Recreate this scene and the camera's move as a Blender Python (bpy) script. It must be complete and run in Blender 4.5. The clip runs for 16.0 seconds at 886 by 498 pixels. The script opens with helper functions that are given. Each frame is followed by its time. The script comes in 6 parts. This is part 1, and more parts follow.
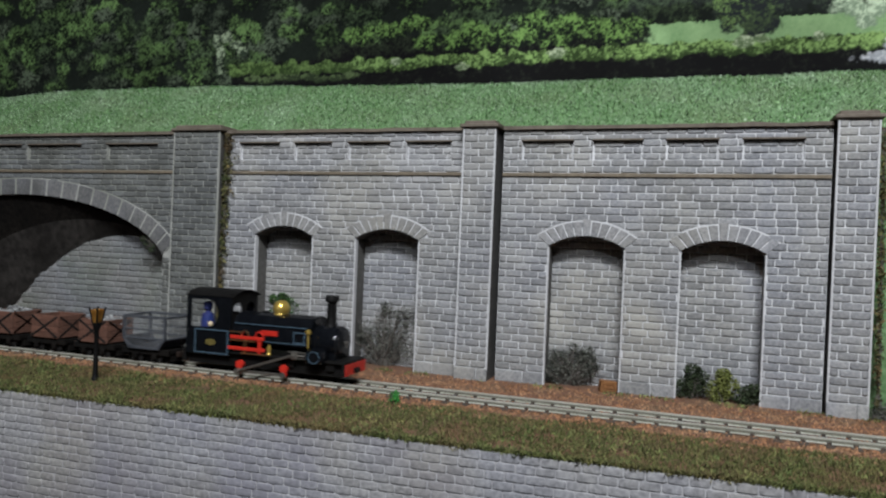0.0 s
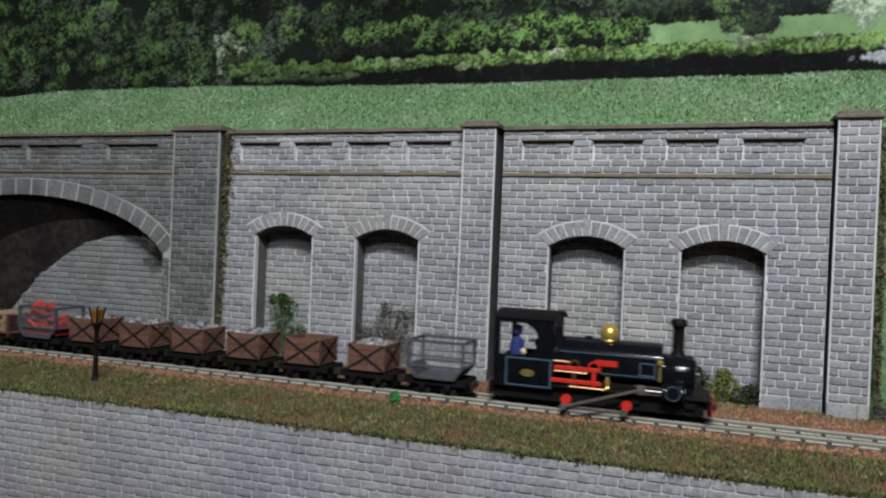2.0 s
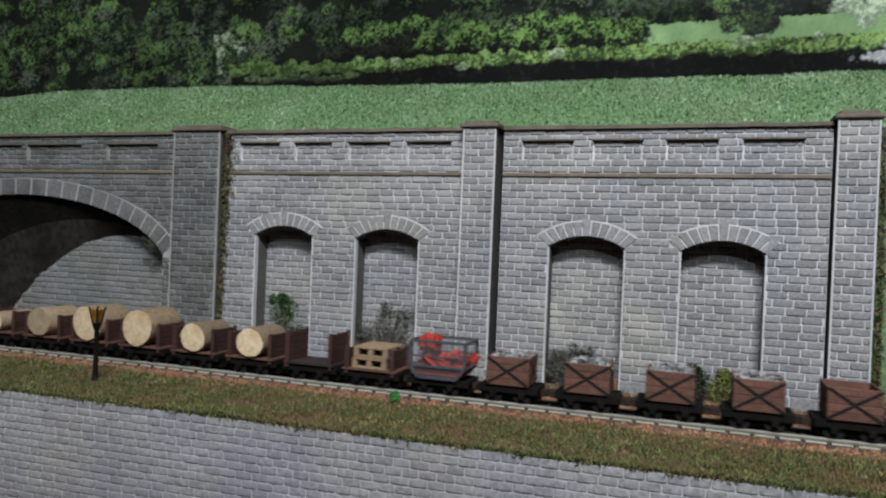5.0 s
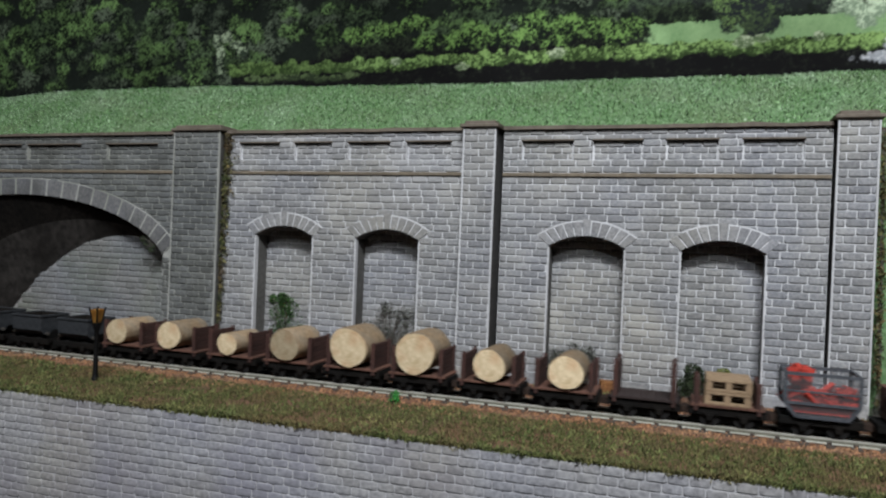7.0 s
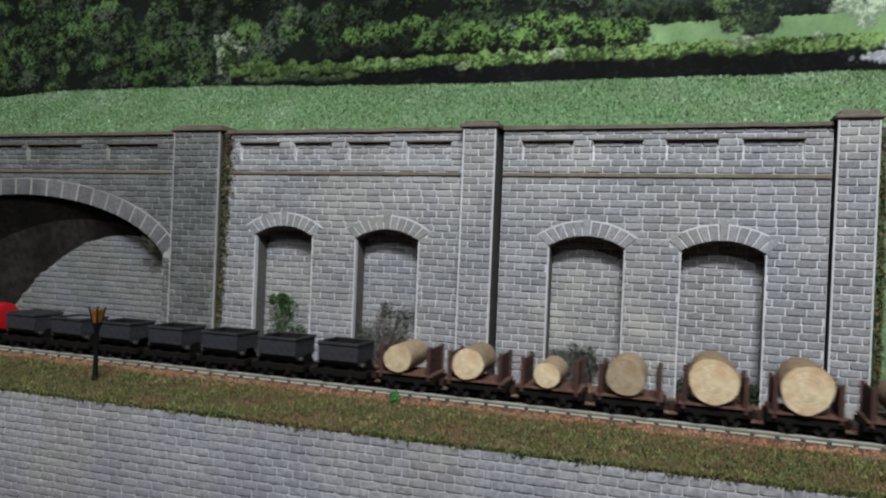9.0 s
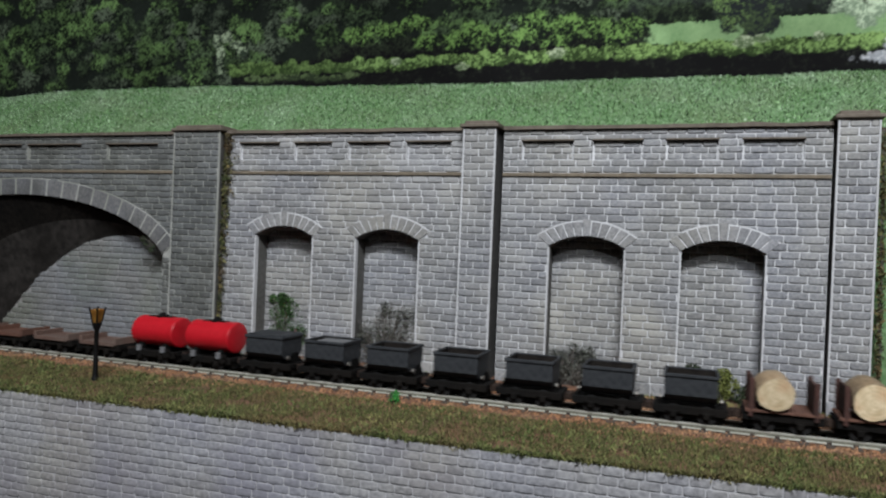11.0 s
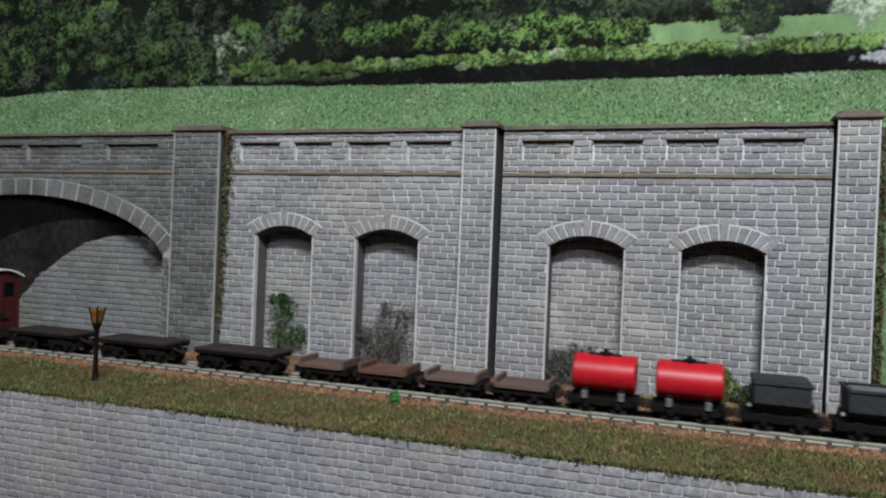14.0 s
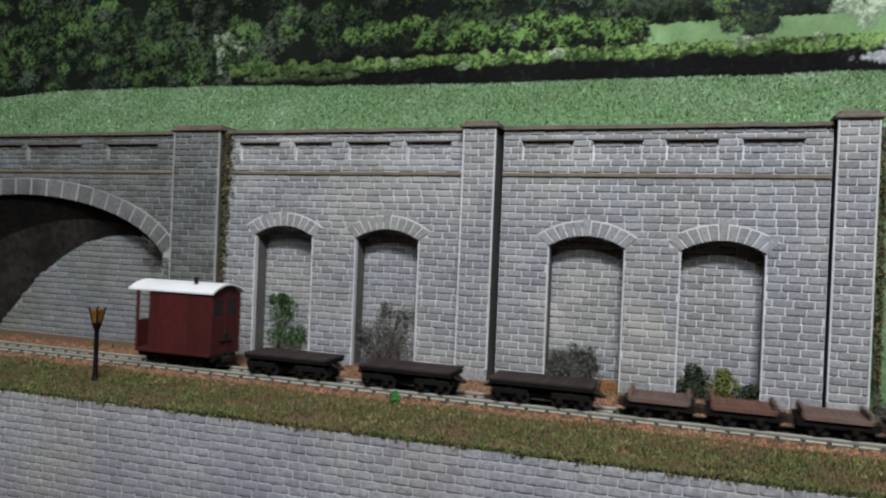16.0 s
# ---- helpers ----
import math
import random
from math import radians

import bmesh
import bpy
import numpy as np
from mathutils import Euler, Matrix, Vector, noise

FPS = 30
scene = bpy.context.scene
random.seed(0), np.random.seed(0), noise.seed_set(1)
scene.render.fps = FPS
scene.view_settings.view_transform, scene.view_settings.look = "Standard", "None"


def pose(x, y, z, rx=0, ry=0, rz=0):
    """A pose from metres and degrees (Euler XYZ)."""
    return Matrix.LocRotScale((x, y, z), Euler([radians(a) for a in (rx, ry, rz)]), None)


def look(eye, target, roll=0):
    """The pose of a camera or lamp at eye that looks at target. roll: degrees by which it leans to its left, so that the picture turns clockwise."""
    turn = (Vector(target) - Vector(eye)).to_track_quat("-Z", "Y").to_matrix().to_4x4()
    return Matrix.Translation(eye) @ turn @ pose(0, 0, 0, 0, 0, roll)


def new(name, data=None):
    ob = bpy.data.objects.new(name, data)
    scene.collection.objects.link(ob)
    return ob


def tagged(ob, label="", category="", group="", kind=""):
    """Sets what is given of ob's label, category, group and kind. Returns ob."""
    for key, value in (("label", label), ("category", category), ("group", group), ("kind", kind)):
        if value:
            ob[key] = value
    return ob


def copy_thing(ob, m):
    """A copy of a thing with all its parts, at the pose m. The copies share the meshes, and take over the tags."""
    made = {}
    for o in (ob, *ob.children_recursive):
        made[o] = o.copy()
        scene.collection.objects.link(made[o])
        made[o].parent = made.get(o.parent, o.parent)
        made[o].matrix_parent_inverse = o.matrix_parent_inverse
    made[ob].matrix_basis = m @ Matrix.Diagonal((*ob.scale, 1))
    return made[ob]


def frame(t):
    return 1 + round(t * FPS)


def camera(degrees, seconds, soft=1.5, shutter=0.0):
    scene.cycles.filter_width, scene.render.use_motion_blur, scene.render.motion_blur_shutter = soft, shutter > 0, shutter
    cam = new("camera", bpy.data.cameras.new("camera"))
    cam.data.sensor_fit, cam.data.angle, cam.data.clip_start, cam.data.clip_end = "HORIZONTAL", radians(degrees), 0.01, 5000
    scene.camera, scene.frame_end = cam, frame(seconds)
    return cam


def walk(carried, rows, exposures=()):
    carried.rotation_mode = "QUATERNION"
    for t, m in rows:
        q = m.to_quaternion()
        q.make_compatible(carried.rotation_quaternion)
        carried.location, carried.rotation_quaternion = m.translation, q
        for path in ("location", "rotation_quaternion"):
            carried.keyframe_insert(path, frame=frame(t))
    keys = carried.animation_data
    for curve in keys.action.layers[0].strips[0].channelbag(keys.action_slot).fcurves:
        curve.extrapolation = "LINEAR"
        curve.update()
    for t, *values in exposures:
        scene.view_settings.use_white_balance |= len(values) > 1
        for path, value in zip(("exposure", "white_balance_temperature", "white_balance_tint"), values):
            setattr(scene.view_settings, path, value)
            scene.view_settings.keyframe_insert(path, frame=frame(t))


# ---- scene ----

# The place is a small model railway: a 9 mm gauge track before an arched
# stone retaining wall, a meadow above it and a printed backscene behind.
# Meshes are written in drawing units; UNIT turns them into metres along x, y and z.
MM = 0.001
# the y and z factors fit proportions to the camera's view
UNIT = (1.0 * MM, 1.12 * MM, 0.975 * MM)
SKEW, SPREAD = 0.2035, 1.1751     # shear and depth stretch that fit places to the camera's view
cam = camera(63.01, 16.0, soft=2.25, shutter=0.5)
EYE = (40.07 * MM, -259.13 * MM, 55.84 * MM)
YAW, PITCH, ROLL = 18.903, 0.381, 2.317
VIEW = look(EYE, (EYE[0] - math.sin(radians(YAW)), EYE[1] + math.cos(radians(YAW)), EYE[2] - math.tan(radians(PITCH))), ROLL)
walk(cam, [(0.0, VIEW), (16.0, VIEW)])
scene.view_settings.exposure = 0.0

# ---- light: strip lamps of the layout and the dim hall ----
world = bpy.data.worlds.new("hall_air")
scene.world = world
world.use_nodes = True
world.node_tree.nodes["Background"].inputs[0].default_value = (0.80, 0.88, 1.0, 1)
world.node_tree.nodes["Background"].inputs[1].default_value = 0.05


def strip_lamp(name, eye, target, width, depth, watts, colour):
    data = bpy.data.lights.new(name, "AREA")
    data.shape, data.size, data.size_y = "RECTANGLE", width, depth
    data.energy, data.color = watts, colour
    ob = new(name, data)
    ob.matrix_world = look(eye, target)
    return ob


strip_lamp("layout_lamp", (0.13, -0.52, 0.62), (0.0, 0.03, 0.04), 0.26, 0.06, 8.4, (0.922, 0.958, 1.0))
strip_lamp("hall_lamp", (0.22, -1.40, 0.94), (0.0, 0.03, 0.04), 0.50, 0.10, 5.0, (0.922, 0.958, 1.0))


# ---- materials ----
def surface(name, low, high, rough=0.8, metal=0.0, grain=900.0, patch=90.0, bump=0.0, spread=0.0, island=False, patch_colour=None, patch_amount=0.35, spec=0.4, placed=False, tint=0.0):
    """A node material: two colours mixed by fine grain, larger patches on top, brightness varied from piece to piece."""
    m = bpy.data.materials.new(name)
    m.use_nodes = True
    nt = m.node_tree
    b = nt.nodes["Principled BSDF"]
    tc = nt.nodes.new("ShaderNodeTexCoord")
    src = nt.nodes.new("ShaderNodeNewGeometry").outputs["Position"] if placed else tc.outputs["Object"]

    def tex(scale, detail=4.0):
        n = nt.nodes.new("ShaderNodeTexNoise")
        n.inputs["Scale"].default_value, n.inputs["Detail"].default_value = scale, detail
        nt.links.new(src, n.inputs["Vector"])
        return n.outputs["Fac"]

    def ramp(sock, a, z):
        n = nt.nodes.new("ShaderNodeMapRange")
        n.inputs["From Min"].default_value, n.inputs["From Max"].default_value = a, z
        nt.links.new(sock, n.inputs["Value"])
        return n.outputs["Result"]

    def mix(fac, a, z):
        n = nt.nodes.new("ShaderNodeMix")
        n.data_type = "RGBA"
        for sock, v in ((n.inputs[0], fac), (n.inputs[6], a), (n.inputs[7], z)):
            if isinstance(v, (int, float)):
                sock.default_value = v
            elif isinstance(v, tuple):
                sock.default_value = (*v, 1)
            else:
                nt.links.new(v, sock)
        return n.outputs[2]

    grain_fac = tex(grain)
    colour = mix(ramp(grain_fac, 0.3, 0.7), low, high)
    if patch_colour:
        sc = nt.nodes.new("ShaderNodeMath")
        sc.operation = "MULTIPLY"
        nt.links.new(ramp(tex(patch, 3.0), 0.45, 0.7), sc.inputs[0])
        sc.inputs[1].default_value = patch_amount
        colour = mix(sc.outputs[0], colour, patch_colour)
    if tint:
        hue = mix(ramp(tex(21.0, 3.0), 0.38, 0.62), (0.96, 0.965, 1.03), (1.05, 1.01, 0.92))
        m2 = nt.nodes.new("ShaderNodeMix")
        m2.data_type, m2.blend_type = "RGBA", "MULTIPLY"
        m2.inputs[0].default_value = tint
        nt.links.new(colour, m2.inputs[6])
        nt.links.new(hue, m2.inputs[7])
        colour = m2.outputs[2]
    if spread:
        if island:
            rnd = nt.nodes.new("ShaderNodeNewGeometry").outputs["Random Per Island"]
        else:
            rnd = nt.nodes.new("ShaderNodeObjectInfo").outputs["Random"]
        v = nt.nodes.new("ShaderNodeMapRange")
        v.inputs["To Min"].default_value, v.inputs["To Max"].default_value = 1 - spread, 1 + spread
        nt.links.new(rnd, v.inputs["Value"])
        hsv = nt.nodes.new("ShaderNodeHueSaturation")
        nt.links.new(v.outputs["Result"], hsv.inputs["Value"])
        nt.links.new(colour, hsv.inputs["Color"])
        colour = hsv.outputs["Color"]
    nt.links.new(colour, b.inputs["Base Color"])
    b.inputs["Roughness"].default_value, b.inputs["Metallic"].default_value = rough, metal
    b.inputs["Specular IOR Level"].default_value = spec
    if bump:
        bp = nt.nodes.new("ShaderNodeBump")
        bp.inputs["Strength"].default_value, bp.inputs["Distance"].default_value = bump, 0.0004
        nt.links.new(grain_fac, bp.inputs["Height"])
        nt.links.new(bp.outputs["Normal"], b.inputs["Normal"])
    return m


STONE = surface("grey_stone", (0.166, 0.172, 0.186), (0.302, 0.306, 0.308), 0.85, 0, 900, 34, 0.7, 0.17, False, (0.37, 0.365, 0.345), 0.6, placed=True, tint=0.6)
STONE_FAR = surface("grey_stone_rest", (0.166, 0.172, 0.186), (0.302, 0.306, 0.308), 0.85, 0, 900, 34, 0.7, 0.17, True, (0.37, 0.365, 0.345), 0.6, placed=True, tint=0.6)
# west stone: stains and moss, plus the light's fall-off as darker colour
STONE_DARK = surface("mossy_dimmed_stone", (0.085, 0.092, 0.092), (0.19, 0.197, 0.19), 0.85, 0, 900, 42, 0.6, 0.22, False, (0.065, 0.07, 0.068), 0.8, placed=True, tint=0.6)
STONE_PALE = surface("pale_grey_stone", (0.19, 0.19, 0.199), (0.345, 0.345, 0.35), 0.85, 0, 700, 30, 0.6, 0.10, False, (0.19, 0.182, 0.212), 0.7, placed=True, tint=0.8)
STONE_PALE_FAR = surface("pale_grey_stone_rest", (0.19, 0.19, 0.199), (0.345, 0.345, 0.35), 0.85, 0, 700, 30, 0.6, 0.10, True, (0.19, 0.182, 0.212), 0.7, placed=True, tint=0.8)
# pier flanks and slot backs: the gap's shade put into the colour
SLOT = surface("painted_slot_shade", (0.05, 0.048, 0.046), (0.10, 0.098, 0.094), 0.9, 0, 700, 60, 0.3, 0, False, (0.04, 0.038, 0.036), 0.6)
# niche reveals: the unlit jamb's shade is in this dark colour
REVEAL = surface("painted_reveal_shade", (0.075, 0.073, 0.068), (0.135, 0.131, 0.123), 0.9, 0, 500, 60, 0.4, 0, False, (0.06, 0.057, 0.052), 0.7)
MORTAR_FRONT = surface("lilac_grey_mortar", (0.36, 0.356, 0.37), (0.46, 0.455, 0.47), 0.9, 0, 900, 26, 0.3, 0, False, (0.27, 0.265, 0.28), 0.8)
VOUSSOIR = surface("arch_stone", (0.185, 0.188, 0.195), (0.315, 0.315, 0.315), 0.85, 0, 900, 60, 0.6, 0.12, False, (0.24, 0.235, 0.22), 0.5, placed=True, tint=0.6)
# wide arch ring: stained, and darkened for the weaker light there
VOUSSOIR_DARK = surface("weathered_dimmed_arch_stone", (0.10, 0.102, 0.108), (0.19, 0.19, 0.188), 0.85, 0, 900, 50, 0.6, 0.18, False, (0.07, 0.072, 0.068), 0.8, placed=True, tint=0.5)
# copies of the grey stone, darkened for the dimness inside the arch
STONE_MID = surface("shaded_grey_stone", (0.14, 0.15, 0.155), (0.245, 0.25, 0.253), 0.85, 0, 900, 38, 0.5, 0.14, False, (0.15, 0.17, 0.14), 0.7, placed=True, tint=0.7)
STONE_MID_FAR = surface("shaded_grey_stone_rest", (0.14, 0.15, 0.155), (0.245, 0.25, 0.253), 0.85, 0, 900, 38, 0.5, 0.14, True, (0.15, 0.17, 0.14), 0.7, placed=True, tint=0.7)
MORTAR = surface("pale_mortar", (0.50, 0.505, 0.52), (0.62, 0.62, 0.63), 0.9, 0, 900, 30, 0.3, 0, False, (0.42, 0.42, 0.43), 0.7)
# near-black and dim brown: the arch recess's two shadow zones as colours
UPPER_SHADE = surface("upper_recess_shade", (0.006, 0.0055, 0.005), (0.016, 0.014, 0.012), 0.95, 0, 500, 60, 0.5, 0, False, (0.005, 0.005, 0.005), 0.6, spec=0.03)
LOWER_SHADE = surface("lower_recess_shade", (0.016, 0.015, 0.014), (0.042, 0.038, 0.035), 0.95, 0, 260, 45, 0.8, 0, False, (0.012, 0.011, 0.010), 0.7, spec=0.03)
# west mortar: greenish, its tone lowered for the weaker light too
MORTAR_DARK = surface("mossy_dimmed_mortar", (0.27, 0.275, 0.255), (0.39, 0.39, 0.365), 0.9, 0, 900, 30, 0.3, 0, False, (0.17, 0.18, 0.14), 0.75)
COPING = surface("brown_coping", (0.085, 0.068, 0.052), (0.15, 0.125, 0.10), 0.75, 0, 500, 60, 0.4, 0.1, False, (0.2, 0.17, 0.13), 0.5)
STRING = surface("tan_string_course", (0.13, 0.105, 0.075), (0.2, 0.165, 0.12), 0.75, 0, 500, 60, 0.4, 0, False, (0.10, 0.085, 0.065), 0.6)
EARTH = surface("brown_earth", (0.085, 0.044, 0.028), (0.22, 0.108, 0.064), 0.95, 0, 1400, 70, 0.8, 0, False, (0.11, 0.09, 0.05), 0.5)
BALLAST = surface("rust_brown_ballast", (0.14, 0.066, 0.034), (0.33, 0.165, 0.082), 0.95, 0, 2500, 120, 0.6, 0.68, True, (0.38, 0.27, 0.17), 0.4)
GRASS = surface("olive_grass", (0.050, 0.070, 0.018), (0.145, 0.156, 0.052), 0.9, 0, 300, 45, 0, 0.7, True, (0.165, 0.105, 0.052), 0.6)
WEED = surface("green_weed", (0.065, 0.105, 0.027), (0.17, 0.19, 0.07), 0.9, 0, 300, 60, 0, 0.7, True, (0.30, 0.27, 0.10), 0.6)
MEADOW = surface("meadow_grass", (0.065, 0.14, 0.048), (0.15, 0.25, 0.12), 0.9, 0, 500, 40, 0.8, 0, False, (0.11, 0.15, 0.07), 0.6)
MEADOW_BLADE = surface("meadow_fibre", (0.06, 0.165, 0.048), (0.245, 0.40, 0.185), 0.85, 0, 260, 34, 0, 0.9, True, (0.47, 0.58, 0.43), 0.75)
SPECK = surface("pale_fibre_tip", (0.30, 0.42, 0.26), (0.50, 0.60, 0.46), 0.8, 0, 300, 60, 0, 0.5, True)
RAIL = surface("nickel_rail", (0.50, 0.50, 0.44), (0.66, 0.655, 0.59), 0.32, 0.35, 500, 60, 0.15, 0, False, (0.36, 0.355, 0.29), 0.6, 0.6)
WEB = surface("olive_grey_rail_web", (0.13, 0.13, 0.10), (0.20, 0.195, 0.155), 0.6, 0.2, 600, 60, 0.2)
SLEEPER = surface("dark_sleeper", (0.035, 0.028, 0.022), (0.07, 0.055, 0.045), 0.85, 0, 800, 60, 0.3, 0.2)
# set dark so that the unseen enclosure bounces little light
HALL = surface("dark_unseen_hall", (0.07, 0.07, 0.072), (0.10, 0.10, 0.10), 0.9, 0, 5, 1, 0)
HALL_FLOOR = surface("hall_floor_boards", (0.10, 0.08, 0.06), (0.14, 0.11, 0.09), 0.6, 0, 8, 1, 0)


# ---- mesh helpers ----
def bm_box(bm, x0, x1, y0, y1, z0, z1, bevel=0.0):
    ret = bmesh.ops.create_cube(bm, size=1.0, matrix=Matrix.Translation(((x0 + x1) / 2, (y0 + y1) / 2, (z0 + z1) / 2)) @ Matrix.Diagonal((x1 - x0, y1 - y0, z1 - z0, 1)))
    if bevel:
        edges = list({e for v in ret["verts"] for e in v.link_edges})
        bmesh.ops.bevel(bm, geom=edges, offset=bevel, segments=1, affect="EDGES", profile=0.5)


def bm_tube(bm, a, b, r0, r1=None, seg=16, caps=True):
    """A round bar from a to b."""
    a, b = Vector(a), Vector(b)
    r1 = r0 if r1 is None else r1
    m = Matrix.Translation((a + b) / 2) @ (b - a).to_track_quat("Z", "Y").to_matrix().to_4x4()
    bmesh.ops.create_cone(bm, cap_ends=caps, segments=seg, radius1=r0, radius2=r1, depth=(b - a).length, matrix=m)


def bm_lathe(bm, profile, centre, axis="Z", seg=20):
    """A turned form: profile of (radius, height) round an axis through centre."""
    rings = []
    for r, h in profile:
        ring = []
        for i in range(seg):
            t = 2 * math.pi * i / seg
            c, s = r * math.cos(t), r * math.sin(t)
            p = {"Z": (c, s, h), "X": (h, c, s), "Y": (s, h, c)}[axis]
            ring.append(bm.verts.new(Vector(centre) + Vector(p)))
        rings.append(ring)
    for p, q in zip(rings, rings[1:]):
        for i in range(seg):
            bm.faces.new((p[i], p[(i + 1) % seg], q[(i + 1) % seg], q[i]))
    bm.faces.new(rings[0][::-1])
    bm.faces.new(rings[-1])


def bm_prism(bm, outline, y0, y1):
    """An outline of (x, z) drawn through from y0 to y1."""
    f = [bm.verts.new((x, y0, z)) for x, z in outline]
    b = [bm.verts.new((x, y1, z)) for x, z in outline]
    n = len(outline)
    bm.faces.new(f)
    bm.faces.new(b[::-1])
    for i in range(n):
        bm.faces.new((f[i], b[i], b[(i + 1) % n], f[(i + 1) % n]))


def mesh_of(name, bm, material, smooth=False):
    bmesh.ops.recalc_face_normals(bm, faces=bm.faces[:])
    bmesh.ops.scale(bm, vec=UNIT, verts=bm.verts[:])
    me = bpy.data.meshes.new(name)
    bm.to_mesh(me)
    bm.free()
    me.materials.append(material)
    if smooth:
        me.shade_smooth()
        me.set_sharp_from_angle(angle=radians(35))
    return me


def part(name, bm, material, parent=None, label="", smooth=False, at=None):
    ob = new(name, mesh_of(name, bm, material, smooth))
    ob.parent = parent
    if at:
        ob.location = metres(*at)
    return tagged(ob, label)


def metres(x, y, z):
    return Vector((x * UNIT[0], y * UNIT[1], z * UNIT[2]))


def view_fitted(x, y, z):
    """A point in drawing units, sheared and stretched in depth to fit the camera's view."""
    return x - SKEW * y, y * SPREAD, z


def set_back(ob, y):
    """Moves a thing that was drawn at depth y to where it fits the camera's view."""
    ob.location += metres(-SKEW * y, y * (SPREAD - 1), 0)
    return ob


def pydata(name, verts, faces, material, parent=None, plan=False):
    me = bpy.data.meshes.new(name)
    me.from_pydata([tuple(metres(*(view_fitted(*v) if plan else v))) for v in verts], [], faces)
    me.materials.append(material)
    me.update()
    ob = new(name, me)
    ob.parent = parent
    return ob


def empty(name, label="", category="", group="", kind="", at=(0, 0, 0)):
    ob = new(name)
    ob.location = metres(*at)
    return tagged(ob, label, category, group, kind)


# ---- stone walls ----
FACE = 35.0          # front plane of the main wall
BASE, STRING_Z, COPING_Z = -2.5, 88.4, 109.0
ROW, LONG = 3.15, 7.2
BRICKS = {}


def brick_mesh(w, h, material, proud=0.45):
    """One stone with chamfered front edges; its front is at y = -0.45 and its back in the mortar."""
    key = (round(w * 4), round(h * 4), material.name, proud)
    if key not in BRICKS:
        w, h = key[0] / 4, key[1] / 4
        v, f = [], []
        for y, k, cut in ((0.3, 0, 0.22), (-proud * 0.35, 0, 0.25), (-proud * 0.9, 0.12, 0.4), (-proud, 0.42, 0.4)):
            k *= 0.55 if proud < 0.35 else 1.0
            a, b = w / 2 - k, h / 2 - k
            cut = min(cut, a * 0.8, b * 0.8)
            for x, z in ((-a + cut, -b), (a - cut, -b), (a, -b + cut), (a, b - cut), (a - cut, b), (-a + cut, b), (-a, b - cut), (-a, -b + cut)):
                v.append(tuple(metres(x, y, z)))
        for r in (0, 8, 16):
            for i in range(8):
                j = (i + 1) % 8
                f.append((r + i, r + j, r + 8 + j, r + 8 + i))
        f.append(tuple(range(24, 32)))
        me = bpy.data.meshes.new("brick")
        me.from_pydata(v, [], f)
        me.materials.append(material)
        me.shade_smooth()
        BRICKS[key] = me
    return BRICKS[key]


class Courses:
    """Collects the stones of one wall: the nearest as objects, the rest in one mesh."""

    def __init__(self, parent, material, rest, name="brick", limit=290, proud=0.42):
        self.parent, self.material, self.rest, self.limit, self.name = parent, material, rest, limit, name
        self.items, self.proud = [], proud

    def field(self, x0, x1, z0, z1, y, openings=(), row=ROW, long=LONG, gap=0.40, skip=(), rng=None):
        rng = rng or random.Random(int(abs(x0 * 7 + z0 * 13)) + 5)
        n = max(1, round((z1 - z0) / row))
        h = (z1 - z0) / n
        for k in range(n):
            za, zb = z0 + k * h, z0 + (k + 1) * h
            zm = (za + zb) / 2
            x = x0 - long * (0.5 if k % 2 else 0.02) - rng.uniform(0, 0.8)
            while x < x1:
                w = long * rng.uniform(0.93, 1.07)
                spans = [(max(x, x0), min(x + w, x1))]
                for hole in openings:
                    cut = hole(zm)
                    if cut:
                        spans = [s for a, b in spans for s in ((a, min(b, cut[0])), (max(a, cut[1]), b)) if s[1] - s[0] > 0.01]
                for a, b in spans:
                    if b - a > 0.9 and not any(f(a, b, zm) for f in skip):
                        self.items.append(((a + b) / 2, y, zm + rng.uniform(-0.06, 0.06), b - a - gap, zb - za - gap * rng.uniform(0.85, 1.15), rng.uniform(-0.10, 0.12)))
                x += w

    def build(self, near):
        """near: a function of x and z that is small where the camera passes nearest."""
        self.items.sort(key=lambda i: near(i[0], i[2]))
        for x, y, z, w, h, out in self.items[:self.limit]:
            ob = new(self.name, brick_mesh(w, h, self.material, self.proud))
            ob.parent = self.parent
            ob.location = metres(x, y - out, z)
        verts, faces = [], []
        for x, y, z, w, h, out in self.items[self.limit:]:
            me = brick_mesh(w, h, self.material, self.proud)
            o = len(verts)
            verts += [(p.co.x / UNIT[0] + x, p.co.y / UNIT[1] + y - out, p.co.z / UNIT[2] + z) for p in me.vertices]
            faces += [tuple(o + i for i in p.vertices) for p in me.polygons]
        if verts:
            rest = tagged(pydata("brickwork", verts, faces, self.rest, self.parent), kind="stuff")
            rest.data.shade_smooth()


def arc_points(xc, half, spring, crown, n=16):
    """Points of a flat arch from its left spring to its right one."""
    rise = crown - spring
    r = (half * half + rise * rise) / (2 * rise)
    a = math.asin(min(1, half / r))
    return [(xc + r * math.sin(-a + 2 * a * i / n), crown - r + r * math.cos(-a + 2 * a * i / n)) for i in range(n + 1)]


def pierced_slab(bm, x0, x1, z0, z1, y0, y1, arches):
    """A wall slab with arched openings down to its foot; arches: lists of intrados points, left to right."""
    edge = x0
    for pts in arches:
        bm_box(bm, edge, pts[0][0], y0, y1, z0, z1)
        for (xa, za), (xb, zb) in zip(pts, pts[1:]):
            bm_prism(bm, [(xa, za), (xb, zb), (xb, z1), (xa, z1)], y0, y1)
        edge = pts[-1][0]
    if x1 > edge:
        bm_box(bm, edge, x1, y0, y1, z0, z1)


